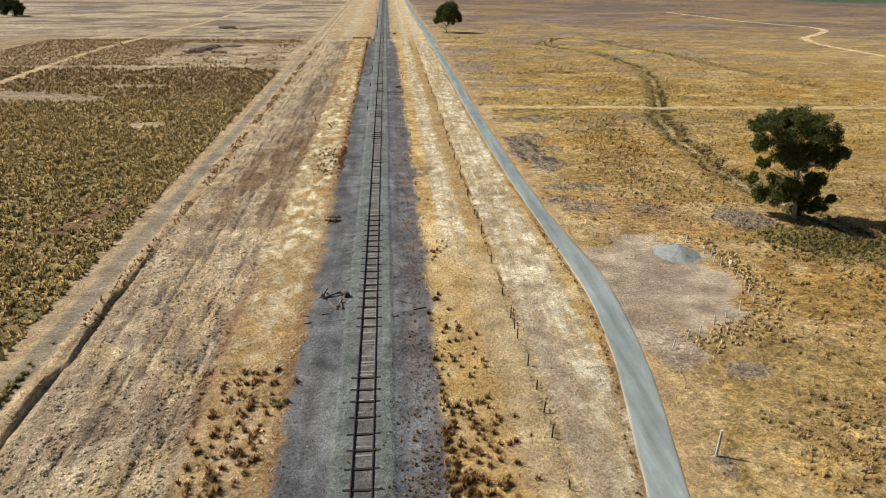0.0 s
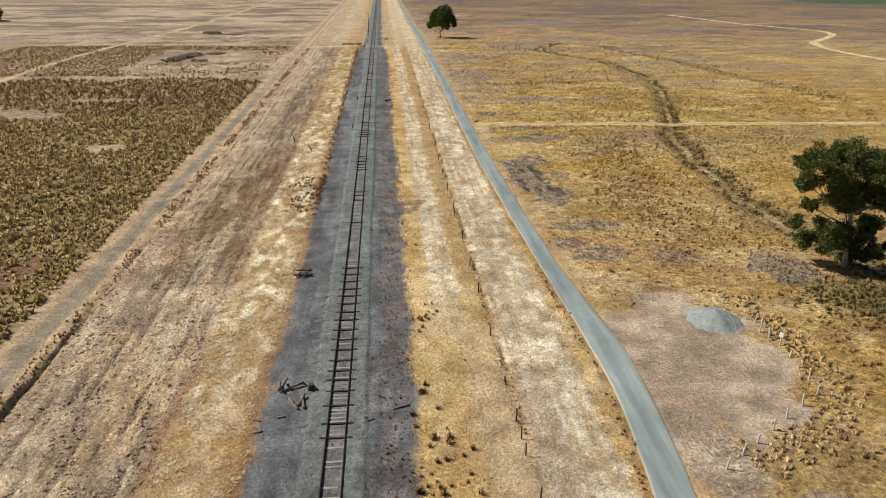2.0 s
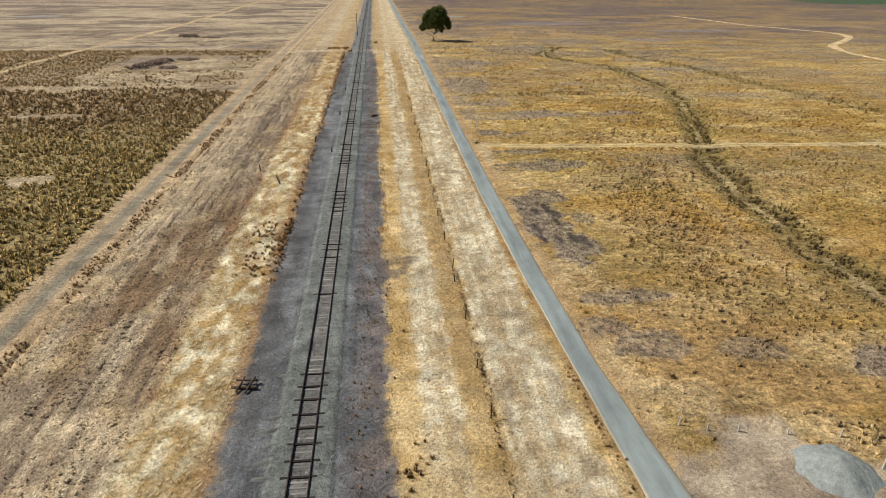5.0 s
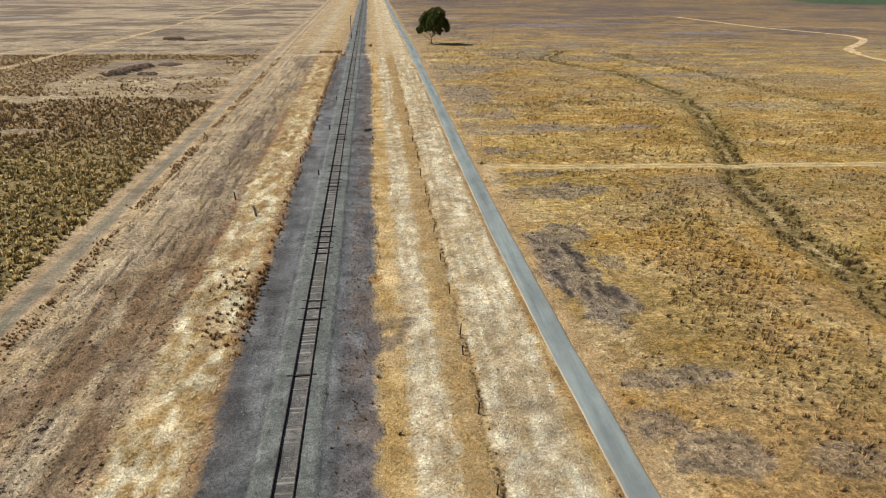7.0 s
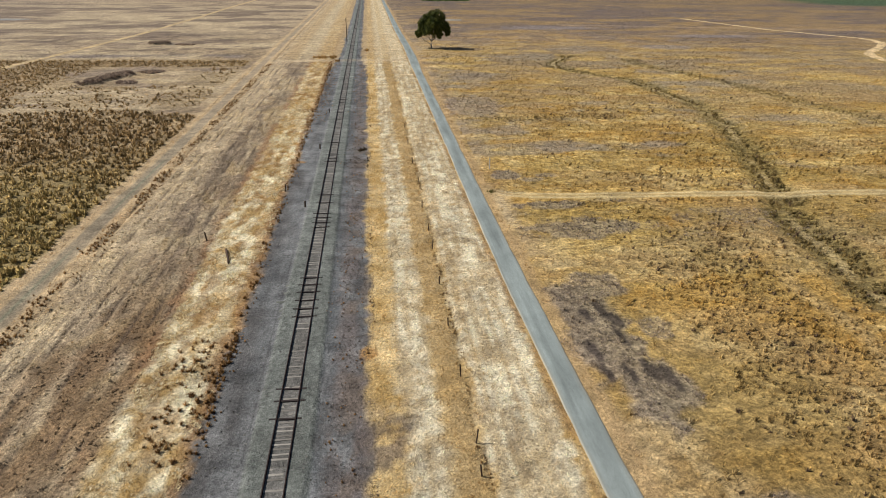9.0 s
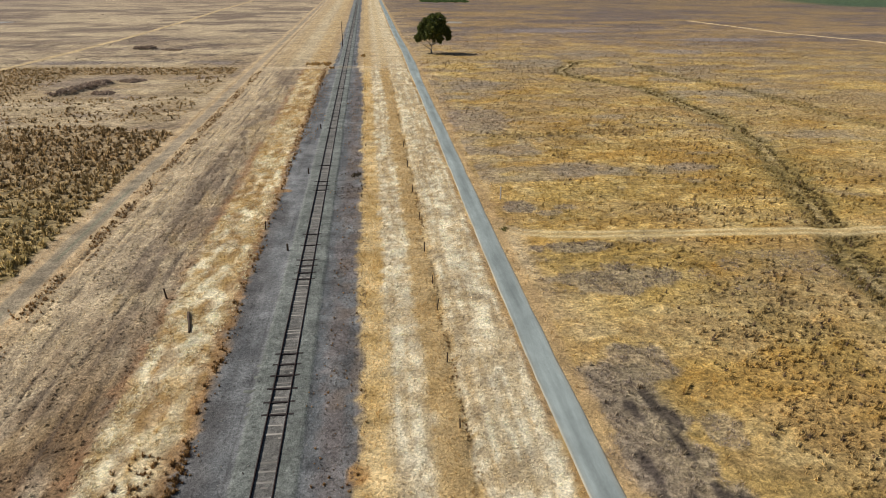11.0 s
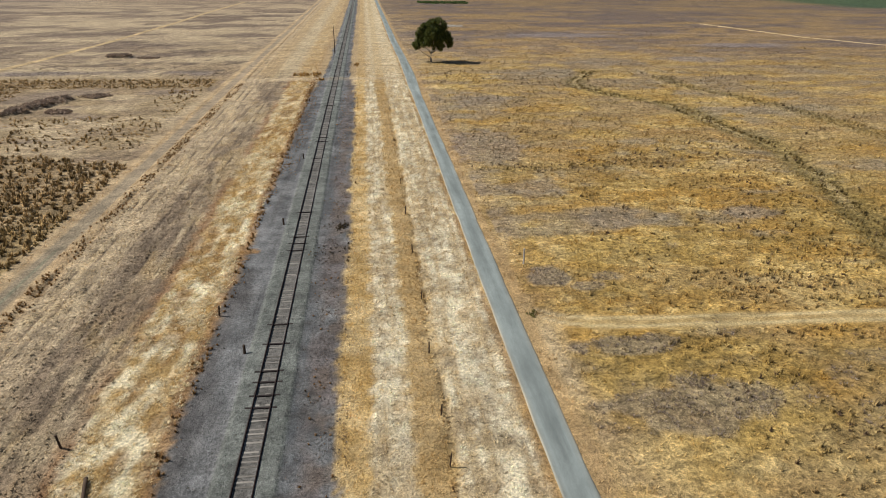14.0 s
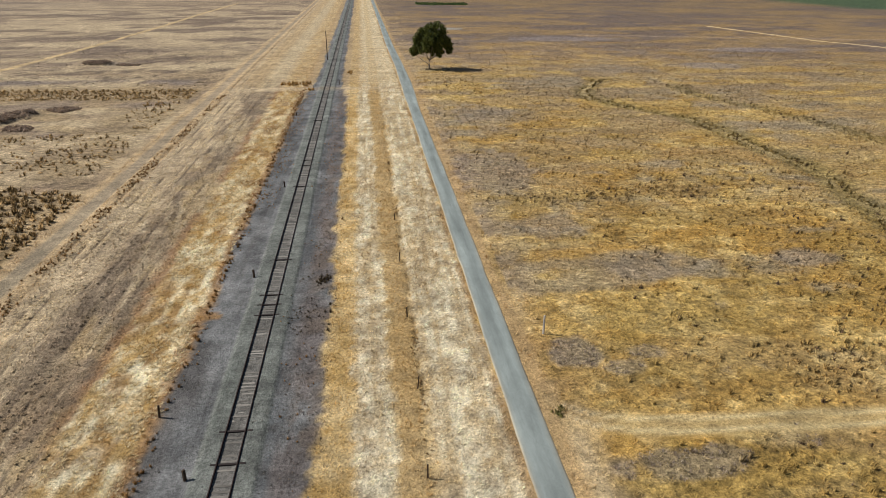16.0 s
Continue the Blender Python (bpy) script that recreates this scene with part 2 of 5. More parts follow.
    straw = tone(straw, lin(194, 154, 84) + 0 * straw, step(0.48, 0.62, fbm(x / 2.4, y / 8, 44)) * 0.5)
    straw = tone(straw, lin(190, 152, 96) + 0 * straw, (1 - step(50, 84, y + 12 * (mid - 0.5))) * 0.72)
    straw = tone(straw, lin(196, 156, 84) + 0 * straw, step(195, 260, y) * 0.35)
    straw = tone(straw, lin(156, 114, 62) + 0 * straw, step(0.54, 0.66, fbm(x / 1.6, y / 4.5, 117)) * step(80, 130, y) * 0.55)
    w = band(e + 0.8 * (fbm(x * 0 + 1.7, y / 16, 116, 2) - 0.5), -13.5, -6.6, 0.7)
    col = mix(col, 0, w) + straw * w[:, None]
    col = mix(col, lin(160, 116, 74), band(e, -14.4, -13.2, 0.6) * step(0.4, 0.56, fbm(y / 9, x / 4, 45)) * 0.75)
    col = mix(col, lin(168, 126, 78), band(e, -7.4, -6.0, 0.5) * 0.8)
    # corridor east of the track
    gold = tone(lin(200, 162, 92), lin(228, 196, 136), step(0.35, 0.65, 0.5 * mid + 0.5 * fbm(x / 1.5, y / 2.2, 46)))
    w = band(e, 6.2, 23.5, 0.4)
    col = mix(col, 0, w) + gold * w[:, None]
    pale = tone(lin(212, 188, 145), lin(248, 231, 193), step(0.36, 0.6, 0.45 * fine + 0.55 * fbm(x / 1.6, y / 2.4, 47)))
    pale = tone(pale, lin(196, 164, 108) + 0 * pale, step(0.5, 0.62, fbm(x / 0.5, y / 12, 107, 3)) * 0.55)
    pale = tone(pale, lin(154, 130, 100) + 0 * pale, step(0.55, 0.66, 0.5 * fbm(x / 1.5, y / 3.0, 108) + 0.5 * fbm(x / 0.4, y / 0.7, 109, 2)) * 0.45)
    pale = tone(pale, lin(184, 158, 116) + 0 * pale, step(0.52, 0.62, 0.35 * fbm(x / 2.0, y / 5.0, 48) + 0.65 * fbm(x / 0.6, y / 1.1, 47)) * 0.5)
    w = np.maximum(band(e, 9.2, 12.4, 0.4) * step(60, 92, y + 14 * (fbm(x / 4, y / 9, 49) - 0.5)), band(e, 15.4, 21.9, 0.4))
    col = mix(col, 0, w) + pale * w[:, None]
    tan = tone(lin(192, 165, 122), lin(214, 187, 140), mid)
    tan = tone(tan, tone(lin(190, 148, 80), lin(214, 176, 108), fine), 1 - step(10.5, 12.5, e + 2 * (mid - 0.5)))
    w = band(e, 9.0, 15.4, 0.5) * (1 - step(60, 84, y)) * 0.8
    col = mix(col, 0, w) + tan * w[:, None] + 0
    w = band(e, 15.4, 18.4, 0.5) * (1 - step(56, 76, y)) * 0.6
    col = mix(col, lin(182, 158, 130), w)
    col = mix(col, lin(188, 154, 98), band(e, 12.6, 15.0, 0.4) * step(80, 95, y) * 0.7)
    col = mix(col, lin(126, 100, 62), band(x + 0.4 * (fbm(y / 3, y * 0, 50, 2) - 0.5), 14.95, 15.25, 0.12) * step(0.36, 0.5, fbm(y / 6, x, 51)) * 0.7)
    # past the crossing the strips fade into one another
    past = step(318, 352, y + 16 * (fbm(x / 4, y / 12, 58) - 0.5)) * band(x, -26, 22, 2) * 0.7
    col = mix(col, 0, past) + tone(lin(196, 164, 114), lin(220, 196, 152), np.maximum(band(x, 10.5, 21.5, 1.5), band(x, -20, -13, 2)) * (0.6 + 0.4 * mid)) * past[:, None]
    # verges of the paved road, the yard and the side tracks
    rl, rr = road_edges(y)
    col = mix(col, lin(172, 132, 78), band(x, rl - 0.7, rl + 0.3, 0.3) * step(0.3, 0.5, fbm(x, y / 5, 52)) * 0.8)
    col = mix(col, lin(196, 160, 108), band(x, rr - 0.3, rr + 0.9 + 1.2 * fbm(x, y / 7, 53), 0.35) * 0.7)
    yard = blob(x, y, 34.0, 68.5, 10.0, 12.6) * step(-0.8, 0.4, x - rr + 0.2)
    yard = np.maximum(yard, blob(x, y, 28.8, 57, 3.2, 8.0, 12) * step(-0.8, 0.4, x - rr + 0.2))
    col = mix(col, 0, yard * 0.92) + tone(lin(174, 152, 126), lin(200, 178, 148), step(0.4, 0.62, mid)) * (yard * 0.92)[:, None]
    lane_y = 169.2 - 0.035 * (x - 55) + 5.0 * np.exp(-np.maximum(x - 25.2, 0) / 2.6)
    lane = band(y - lane_y, -1.4, 1.4, 0.4) * step(25, 25.6, x)
    lane_col = tone(lin(190, 156, 100), lin(210, 178, 124), fine)
    col = mix(col, 0, lane * 0.85) + lane_col * (lane * 0.85)[:, None]
    col = mix(col, lin(228, 202, 154), band(np.abs(y - lane_y + 0.2 * (fbm(x / 4, y, 29) - 0.5)), 0.55, 1.05, 0.2) * (x > 27) * 0.8)
    col = mix(col, lin(216, 190, 146), band(x, 26.2, 27.6, 0.4) * band(y, 158, 170, 2) * 0.6)
    cross = band(y - 0.03 * x, 327.0, 331.0, 0.8) * band(x, -29, 24, 1)
    col = mix(col, lin(212, 186, 146), cross * 0.85)
    col = mix(col, lin(190, 160, 126), band(y + 0.18 * (x - 190), 470, 476, 2) * (x > 120) * (x < 520) * 0.5)
    # ballast and track bed
    half_w = np.where(e < 0, 6.25, 6.45) - 2.4 * step(292, 345, y)
    bed = 1 - step(-0.4, 0.4, np.abs(e) - half_w)
    stone = tone(lin(104, 104, 103), lin(138, 137, 135), step(0.3, 0.68, 0.5 * mid + 0.5 * fbm(x / 1.2, y / 7, 54)))
    stone = tone(stone, lin(126, 115, 110) + 0 * stone, band(e, 3.4, 7, 0.7) * step(0.34, 0.56, fbm(x / 1.5, y / 6, 55)) * 0.85)
    stone = tone(stone, lin(100, 103, 104) + 0 * stone, band(e, 2.4, 3.6, 0.4) * step(0.4, 0.6, fbm(x, y / 6, 112)) * 0.7)
    stone = tone(stone, lin(96, 89, 84) + 0 * stone, (1 - step(-4.8, -3.2, e)) * step(0.4, 0.6, fbm(x / 2, y / 12, 56)) * 0.6)
    stone = tone(stone, lin(126, 129, 119) + 0 * stone, band(np.abs(x), 0.8, 2.4, 0.15) * 0.8)
    stone = tone(stone, lin(120, 114, 104) + 0 * stone, band(np.abs(x), -1, 0.68, 0.1) * 0.7)
    stone = tone(stone, lin(84, 76, 70) + 0 * stone, step(0.54, 0.68, fbm(x / 0.9, y / 1.1, 59, 3)) * (0.15 + 0.35 * band(e, 2.6, 7, 0.7)))
    stone = tone(stone, lin(84, 82, 82) + 0 * stone, step(0.56, 0.66, fbm(x / 1.6, y / 2.6, 118, 4)) * 0.4 * step(2.4, 2.8, np.abs(x)))
    stone = tone(stone, lin(150, 147, 143) + 0 * stone, step(0.56, 0.68, fbm(x / 1.1, y / 5.0, 119, 4)) * 0.25 * step(2.4, 2.8, np.abs(x)))
    col = mix(col, 0, bed) + stone * bed[:, None]
    col = mix(col, lin(204, 176, 134), cross * (np.abs(x) < 7) * 0.35)
    col = mix(col, lin(128, 110, 94), bed * band(x, 4.2, 7.2, 0.7) * step(0.52, 0.64, fbm(x / 2.2, y / 3.2, 57)) * 0.6)

    col = mix(col, lin(118, 102, 92), blob(x, y, 8.0, 113.5, 3.0, 4.6) * step(0.36, 0.6, fbm(x / 1.1, y / 1.4, 69, 3)) * 0.7)
    col = mix(col, lin(176, 128, 62), np.maximum(blob(x, y, 6.6, 126, 0.9, 1.3), blob(x, y, -6.2, 192, 1.3, 0.8)) * 0.8)
    line = np.maximum.reduce([band(x + 0.3 * (fbm(y / 14, y * 0, 67, 2) - 0.5) + 0.004 * (y - 140), c0, c0 + 0.1, 0.1) for c0 in (-4.3, -2.9, 3.2)])
    col = mix(col, lin(82, 78, 76), line * bed * step(0.4, 0.55, fbm(y / 10, y * 0, 68, 2)) * 0.6)

    # heights
    z = 0.10 * (mid - 0.5) + 0.07 * (fine - 0.5)
    field = step(27, 31, x) + (1 - step(-37, -33, x))
    z = z + field * (0.22 * (fbm(x / 2.2, y / 2.2, 61, 3) - 0.5) + 0.25 * (wide - 0.5))
    z = z + band(e, -27, -13.2, 0.5) * (0.14 * (streak - 0.5) + 0.28 * (fbm((x + 0.12 * y) / 0.7, y / 3.0, 36, 3) - 0.5))
    z = z - 0.13 * ruts * band(e, -27, -13.2, 0.5)
    lip = x + 1.1 * (fbm(y / 5, y * 0, 62, 5) - 0.5)
    z = z + step(-29.6, -28.2, x) * (1 - step(-27.55, -27.3, lip)) * (0.6 * (0.25 + 0.9 * fbm(y / 2, y * 0, 60, 3)) * (1 - step(58, 92, y)) + 0.12) - 0.2 * band(x, -27.8, -27.3, 0.35) * step(0.4, 0.55, fbm(y / 6, y * 0 + 5, 63, 2))
    z = z + band(e, -13.4, -6.6, 0.5) * 0.26 * (fbm(x / 1.1, y / 1.6, 64, 3) - 0.4)
    z = z + (band(e, 9.2, 12.4, 0.4) + band(e, 15.4, 21.9, 0.4)) * 0.18 * (fbm(x / 0.8, y / 1.0, 65, 3) - 0.5)
    z = z - 0.28 * band(x + 0.4 * (fbm(y / 3, y * 0, 50, 2) - 0.5), 14.95, 15.3, 0.25) * (y < 330)
    z = z - 0.5 * band(gap, -3.0, 3.0, 1.5) * inside
    z = z + 0.8 * blob(x, y, -72.5, 288, 2.6, 14, -18) + 0.9 * blob(x, y, -83, 382, 5, 3.5)
    z = np.where(dirt > 0.5, 0.3 * z - 0.04, z)
    flat = np.maximum(yard, lane * 0.7)
    z = z * (1 - 0.8 * flat)
    z = z * (1 - bed) + bed * (0.05 * (fbm(x / 0.7, y / 0.7, 66, 2) - 0.5) + 0.16 * (1 - step(2.1, 2.55, np.abs(x) + 0.3 * (fbm(y / 5, x * 0, 110, 2) - 0.5))) - 0.065 * (1 - step(0.62, 0.8, np.abs(x))))
    paved = band(x, rl - 0.2, rr + 0.2, 0.2)
    z = z * (1 - paved) - 0.01 * paved
    grey_of = (col @ np.array([0.3, 0.55, 0.15]))[:, None]
    dull = 0.10
    col = (col * (1 - dull) + grey_of * dull) * np.array([0.985, 1.0, 1.01])
    golden = (step(27, 32, x) * step(80, 150, y) * (1 - step(330, 420, y)))[:, None]
    col = col * (1 + golden * np.array([0.045, 0.065, -0.04]))
    return np.clip(col, 0.004, 0.85), z


# ---- materials ----
def material(name, roughness=0.9):
    m = bpy.data.materials.new(name)
    m.use_nodes = True
    bsdf = m.node_tree.nodes["Principled BSDF"]
    bsdf.inputs["Roughness"].default_value = roughness
    bsdf.inputs["Specular IOR Level"].default_value = 0.2
    return m, m.node_tree.nodes, m.node_tree.links, bsdf


def noise_node(nodes, links, scale, detail=4.0, stretch=(1, 1, 1), rough=0.6):
    co = nodes.new("ShaderNodeTexCoord")
    mp = nodes.new("ShaderNodeMapping")
    mp.inputs["Scale"].default_value = stretch
    links.new(co.outputs["Object"], mp.inputs["Vector"])
    tex = nodes.new("ShaderNodeTexNoise")
    tex.inputs["Scale"].default_value, tex.inputs["Detail"].default_value, tex.inputs["Roughness"].default_value = scale, detail, rough
    links.new(mp.outputs["Vector"], tex.inputs["Vector"])
    return tex.outputs["Fac"]


def spread_node(nodes, links, fac, lo, hi, a=0.3, b=0.7):
    r = nodes.new("ShaderNodeMapRange")
    r.inputs["From Min"].default_value, r.inputs["From Max"].default_value = a, b
    r.inputs["To Min"].default_value, r.inputs["To Max"].default_value = lo, hi
    links.new(fac, r.inputs["Value"])
    return r.outputs["Result"]


def times_node(nodes, links, col, fac):
    m = nodes.new("ShaderNodeVectorMath")
    m.operation = "SCALE"
    links.new(col, m.inputs[0])
    links.new(fac, m.inputs["Scale"])
    return m.outputs["Vector"]


def bump_node(nodes, links, bsdf, fac, strength, distance):
    b = nodes.new("ShaderNodeBump")
    b.inputs["Strength"].default_value, b.inputs["Distance"].default_value = strength, distance
    links.new(fac, b.inputs["Height"])
    links.new(b.outputs["Normal"], bsdf.inputs["Normal"])


def mixed(name, c1, c2, scale, rough=0.85, stretch=(1, 1, 1), bump=0.4, dist=0.02, grain=40.0, by_object=0.0, metal=0.0, by_piece=0.0):
    """Two colours of one surface mixed by a coarse noise, with a fine grain in tone and relief."""
    m, n, l, bsdf = material(name, rough)
    bsdf.inputs["Metallic"].default_value = metal
    ramp = n.new("ShaderNodeMix")
    ramp.data_type = "RGBA"
    ramp.inputs["A"].default_value, ramp.inputs["B"].default_value = (*c1, 1), (*c2, 1)
    l.new(spread_node(n, l, noise_node(n, l, scale, 5, stretch), 0, 1), ramp.inputs["Factor"])
    fine = noise_node(n, l, grain, 3, stretch)
    out = times_node(n, l, ramp.outputs["Result"], spread_node(n, l, fine, 0.75, 1.25))
    if by_object:
        info = n.new("ShaderNodeObjectInfo")
        out = times_node(n, l, out, spread_node(n, l, info.outputs["Random"], 1 - by_object, 1 + by_object, 0, 1))
    if by_piece:
        geo = n.new("ShaderNodeNewGeometry")
        out = times_node(n, l, out, spread_node(n, l, geo.outputs["Random Per Island"], 1 - by_piece, 1 + by_piece, 0, 1))
    l.new(out, bsdf.inputs["Base Color"])
    bump_node(n, l, bsdf, fine, bump, dist)
    return m


def ground_material():
    m, n, l, bsdf = material("ground_soil_and_grass", 0.95)
    at = n.new("ShaderNodeAttribute")
    at.attribute_name = "tone"
    grain = noise_node(n, l, 3.2, 8, rough=0.72)
    drift = noise_node(n, l, 0.45, 5, (1, 1, 1))
    out = times_node(n, l, at.outputs["Color"], spread_node(n, l, grain, 0.45, 1.5, 0.3, 0.7))
    out = times_node(n, l, out, spread_node(n, l, drift, 0.72, 1.3, 0.32, 0.68))
    sweep = noise_node(n, l, 0.16, 7, (0.5, 1, 1), 0.68)
    out = times_node(n, l, out, spread_node(n, l, sweep, 0.78, 1.22, 0.32, 0.68))
    speck = noise_node(n, l, 11.0, 4, rough=0.7)
    out = times_node(n, l, out, spread_node(n, l, speck, 0.56, 1.38, 0.33, 0.67))
    cut = n.new("ShaderNodeAttribute")
    cut.attribute_name = "cut"
    rake = spread_node(n, l, noise_node(n, l, 2.4, 7, (2.0, 0.8, 1), 0.78), 0.56, 1.44, 0.34, 0.66)
    only = n.new("ShaderNodeMix")
    only.inputs["A"].default_value = 1.0
    l.new(cut.outputs["Fac"], only.inputs["Factor"])
    l.new(rake, only.inputs["B"])
    out = times_node(n, l, out, only.outputs["Result"])
    lump = n.new("ShaderNodeAttribute")
    lump.attribute_name = "lump"
    clod = noise_node(n, l, 1.25, 5, (0.85, 1.1, 1), 0.66)
    patchy = n.new("ShaderNodeMix")
    patchy.inputs["A"].default_value = 1.0
    l.new(lump.outputs["Fac"], patchy.inputs["Factor"])
    l.new(spread_node(n, l, clod, 0.56, 1.46, 0.34, 0.66), patchy.inputs["B"])
    out = times_node(n, l, out, patchy.outputs["Result"])
    l.new(out, bsdf.inputs["Base Color"])
    b = n.new("ShaderNodeBump")
    b.inputs["Distance"].default_value = 0.4
    l.new(lump.outputs["Fac"], b.inputs["Strength"])
    l.new(clod, b.inputs["Height"])
    bump_node(n, l, bsdf, grain, 1.0, 0.2)
    l.new(b.outputs["Normal"], bsdf.inputs["Normal"].links[0].from_node.inputs["Normal"])
    return m


def tussock_material():
    m, n, l, bsdf = material("dry_tussock_straw", 0.9)
    at = n.new("ShaderNodeAttribute")
    at.attribute_name = "tone"
    strand = noise_node(n, l, 13.0, 4, (1, 1, 0.3), 0.7)
    out = times_node(n, l, at.outputs["Color"], spread_node(n, l, strand, 0.7, 1.3, 0.36, 0.64))
    l.new(out, bsdf.inputs["Base Color"])
    tr = n.new("ShaderNodeBsdfTranslucent")
    l.new(out, tr.inputs["Color"])
    mx = n.new("ShaderNodeMixShader")
    mx.inputs["Fac"].default_value = 0.22
    l.new(bsdf.outputs["BSDF"], mx.inputs[1])
    l.new(tr.outputs["BSDF"], mx.inputs[2])
    l.new(mx.outputs["Shader"], n["Material Output"].inputs["Surface"])
    return m


def leaf_material(name, through=0.25, rough=0.8):
    m, n, l, bsdf = material(name, rough)
    at = n.new("ShaderNodeAttribute")
    at.attribute_name = "tone"
    geo = n.new("ShaderNodeNewGeometry")
    out = times_node(n, l, at.outputs["Color"], spread_node(n, l, geo.outputs["Random Per Island"], 0.75, 1.25, 0, 1))
    l.new(out, bsdf.inputs["Base Color"])
    tr = n.new("ShaderNodeBsdfTranslucent")
    l.new(out, tr.inputs["Color"])
    mx = n.new("ShaderNodeMixShader")
    mx.inputs["Fac"].default_value = through
    l.new(bsdf.outputs["BSDF"], mx.inputs[1])
    l.new(tr.outputs["BSDF"], mx.inputs[2])
    l.new(mx.outputs["Shader"], n["Material Output"].inputs["Surface"])
    return m


def asphalt_material():
    m, n, l, bsdf = material("worn_chip_seal", 0.85)
    at = n.new("ShaderNodeAttribute")
    at.attribute_name = "tone"
    long = noise_node(n, l, 0.9, 5, (1, 0.06, 1))
    chips = noise_node(n, l, 24.0, 3)
    out = times_node(n, l, at.outputs["Color"], spread_node(n, l, long, 0.8, 1.2, 0.34, 0.66))
    stain = noise_node(n, l, 0.35, 6, (1, 0.5, 1), 0.68)
    out = times_node(n, l, out, spread_node(n, l, stain, 0.86, 1.14, 0.34, 0.66))
    out = times_node(n, l, out, spread_node(n, l, chips, 0.72, 1.28))
    l.new(out, bsdf.inputs["Base Color"])
    bump_node(n, l, bsdf, chips, 0.5, 0.01)
    return m


GROUND = ground_material()
TUSSOCK = tussock_material()
GRASS = leaf_material("dry_grass_blades", 0.3)
LEAF = leaf_material("gum_leaves", 0.15, 0.6)
ASPHALT = asphalt_material()
RUST = mixed("rusted_rail_steel", lin(74, 56, 50), lin(52, 42, 40), 1.2, 0.7, (1, 1, 1), 0.3, 0.004, 30.0, metal=0.3)
TIE_OLD = mixed("weathered_grey_timber", lin(168, 162, 152), lin(118, 112, 104), 1.6, 0.9, (0.4, 6, 1), 0.6, 0.01, 14.0, by_object=0.42)
TIE_FAR = mixed("weathered_grey_timber_bed", lin(158, 152, 143), lin(112, 107, 100), 1.6, 0.9, (0.4, 6, 1), 0.6, 0.01, 14.0, by_piece=0.5)
TIE_DARK = mixed("creosoted_timber", lin(42, 36, 36), lin(66, 58, 54), 2.0, 0.85, (0.4, 6, 1), 0.6, 0.01, 14.0, by_object=0.2)
GRAVEL = mixed("blue_grey_gravel", lin(170, 174, 166), lin(138, 142, 136), 1.6, 0.95, (1, 1, 1), 1.0, 0.08, 9.0)
GRAVEL_OLD = mixed("grey_green_ballast", lin(128, 130, 120), lin(104, 104, 98), 1.6, 0.95, (1, 1, 1), 1.0, 0.06, 12.0)
POST_WHITE = mixed("white_painted_wood", lin(226, 222, 216), lin(196, 188, 178), 2.5, 0.7, (1, 1, 0.4), 0.3, 0.005, 20.0)
POST_GREY = mixed("bleached_grey_wood", lin(226, 222, 216), lin(186, 178, 168), 2.5, 0.85, (3, 3, 0.4), 0.5, 0.01, 16.0)
POST_DARK = mixed("dark_weathered_wood", lin(74, 60, 50), lin(104, 86, 70), 2.5, 0.9, (3, 3, 0.4), 0.5, 0.01, 16.0)
WOOD_SPLIT = mixed("split_weathered_timber", lin(152, 138, 122), lin(98, 86, 76), 2.0, 0.9, (3, 0.6, 3), 0.6, 0.02, 12.0)
BARK = mixed("gum_bark", lin(206, 196, 182), lin(140, 124, 108), 1.3, 0.85, (2, 2, 0.35), 0.6, 0.03, 9.0)
SIGN_WHITE = mixed("white_enamel", lin(240, 240, 238), lin(224, 224, 222), 3.0, 0.4, bump=0.05)


# ---- building tools ----
def part(name, bm, mat, parent=None, label=""):
    me = bpy.data.meshes.new(name)
    bm.to_mesh(me)
    bm.free()
    me.materials.append(mat)
    ob = new(name, me)
    ob.parent = parent
    return tagged(ob, label)


def soup(name, verts, faces, mat, tones=None, smooth=False, normals=None):
    """A mesh object from arrays of corners and of equal-sided faces."""
    me = bpy.data.meshes.new(name)
    k = faces.shape[1]
    me.vertices.add(len(verts))
    me.vertices.foreach_set("co", np.ascontiguousarray(verts, dtype=np.float32).ravel())
    me.loops.add(faces.size)
    me.loops.foreach_set("vertex_index", faces.astype(np.int32).ravel())
    me.polygons.add(len(faces))
    me.polygons.foreach_set("loop_start", np.arange(0, faces.size, k, dtype=np.int32))
    me.polygons.foreach_set("use_smooth", np.full(len(faces), smooth))
    me.update(calc_edges=True)
    if tones is not None:
        at = me.attributes.new("tone", "FLOAT_COLOR", "POINT")
        at.data.foreach_set("color", np.column_stack([tones, np.ones(len(tones))]).astype(np.float32).ravel())
    if normals is not None:
        me.normals_split_custom_set_from_vertices(normals)
    me.materials.append(mat)
    return new(name, me)


def add_box(bm, m, sx, sy, sz, bevel=0.0, taper=1.0):
    """A box standing on m's origin, with worn edges."""
    made = bmesh.ops.create_cube(bm, size=1.0)["verts"]
    for v in made:
        k = taper if v.co.z > 0 else 1.0
        v.co = Vector((v.co.x * sx * k, v.co.y * sy * k, (v.co.z + 0.5) * sz))
    if bevel:
        edges = {e for v in made for e in v.link_edges}
        out = bmesh.ops.bevel(bm, geom=list(edges), offset=bevel, segments=1, affect="EDGES")
        made = list({v for f in out["faces"] for v in f.verts} | {v for v in made if v.is_valid})
    bmesh.ops.transform(bm, matrix=m, verts=made)


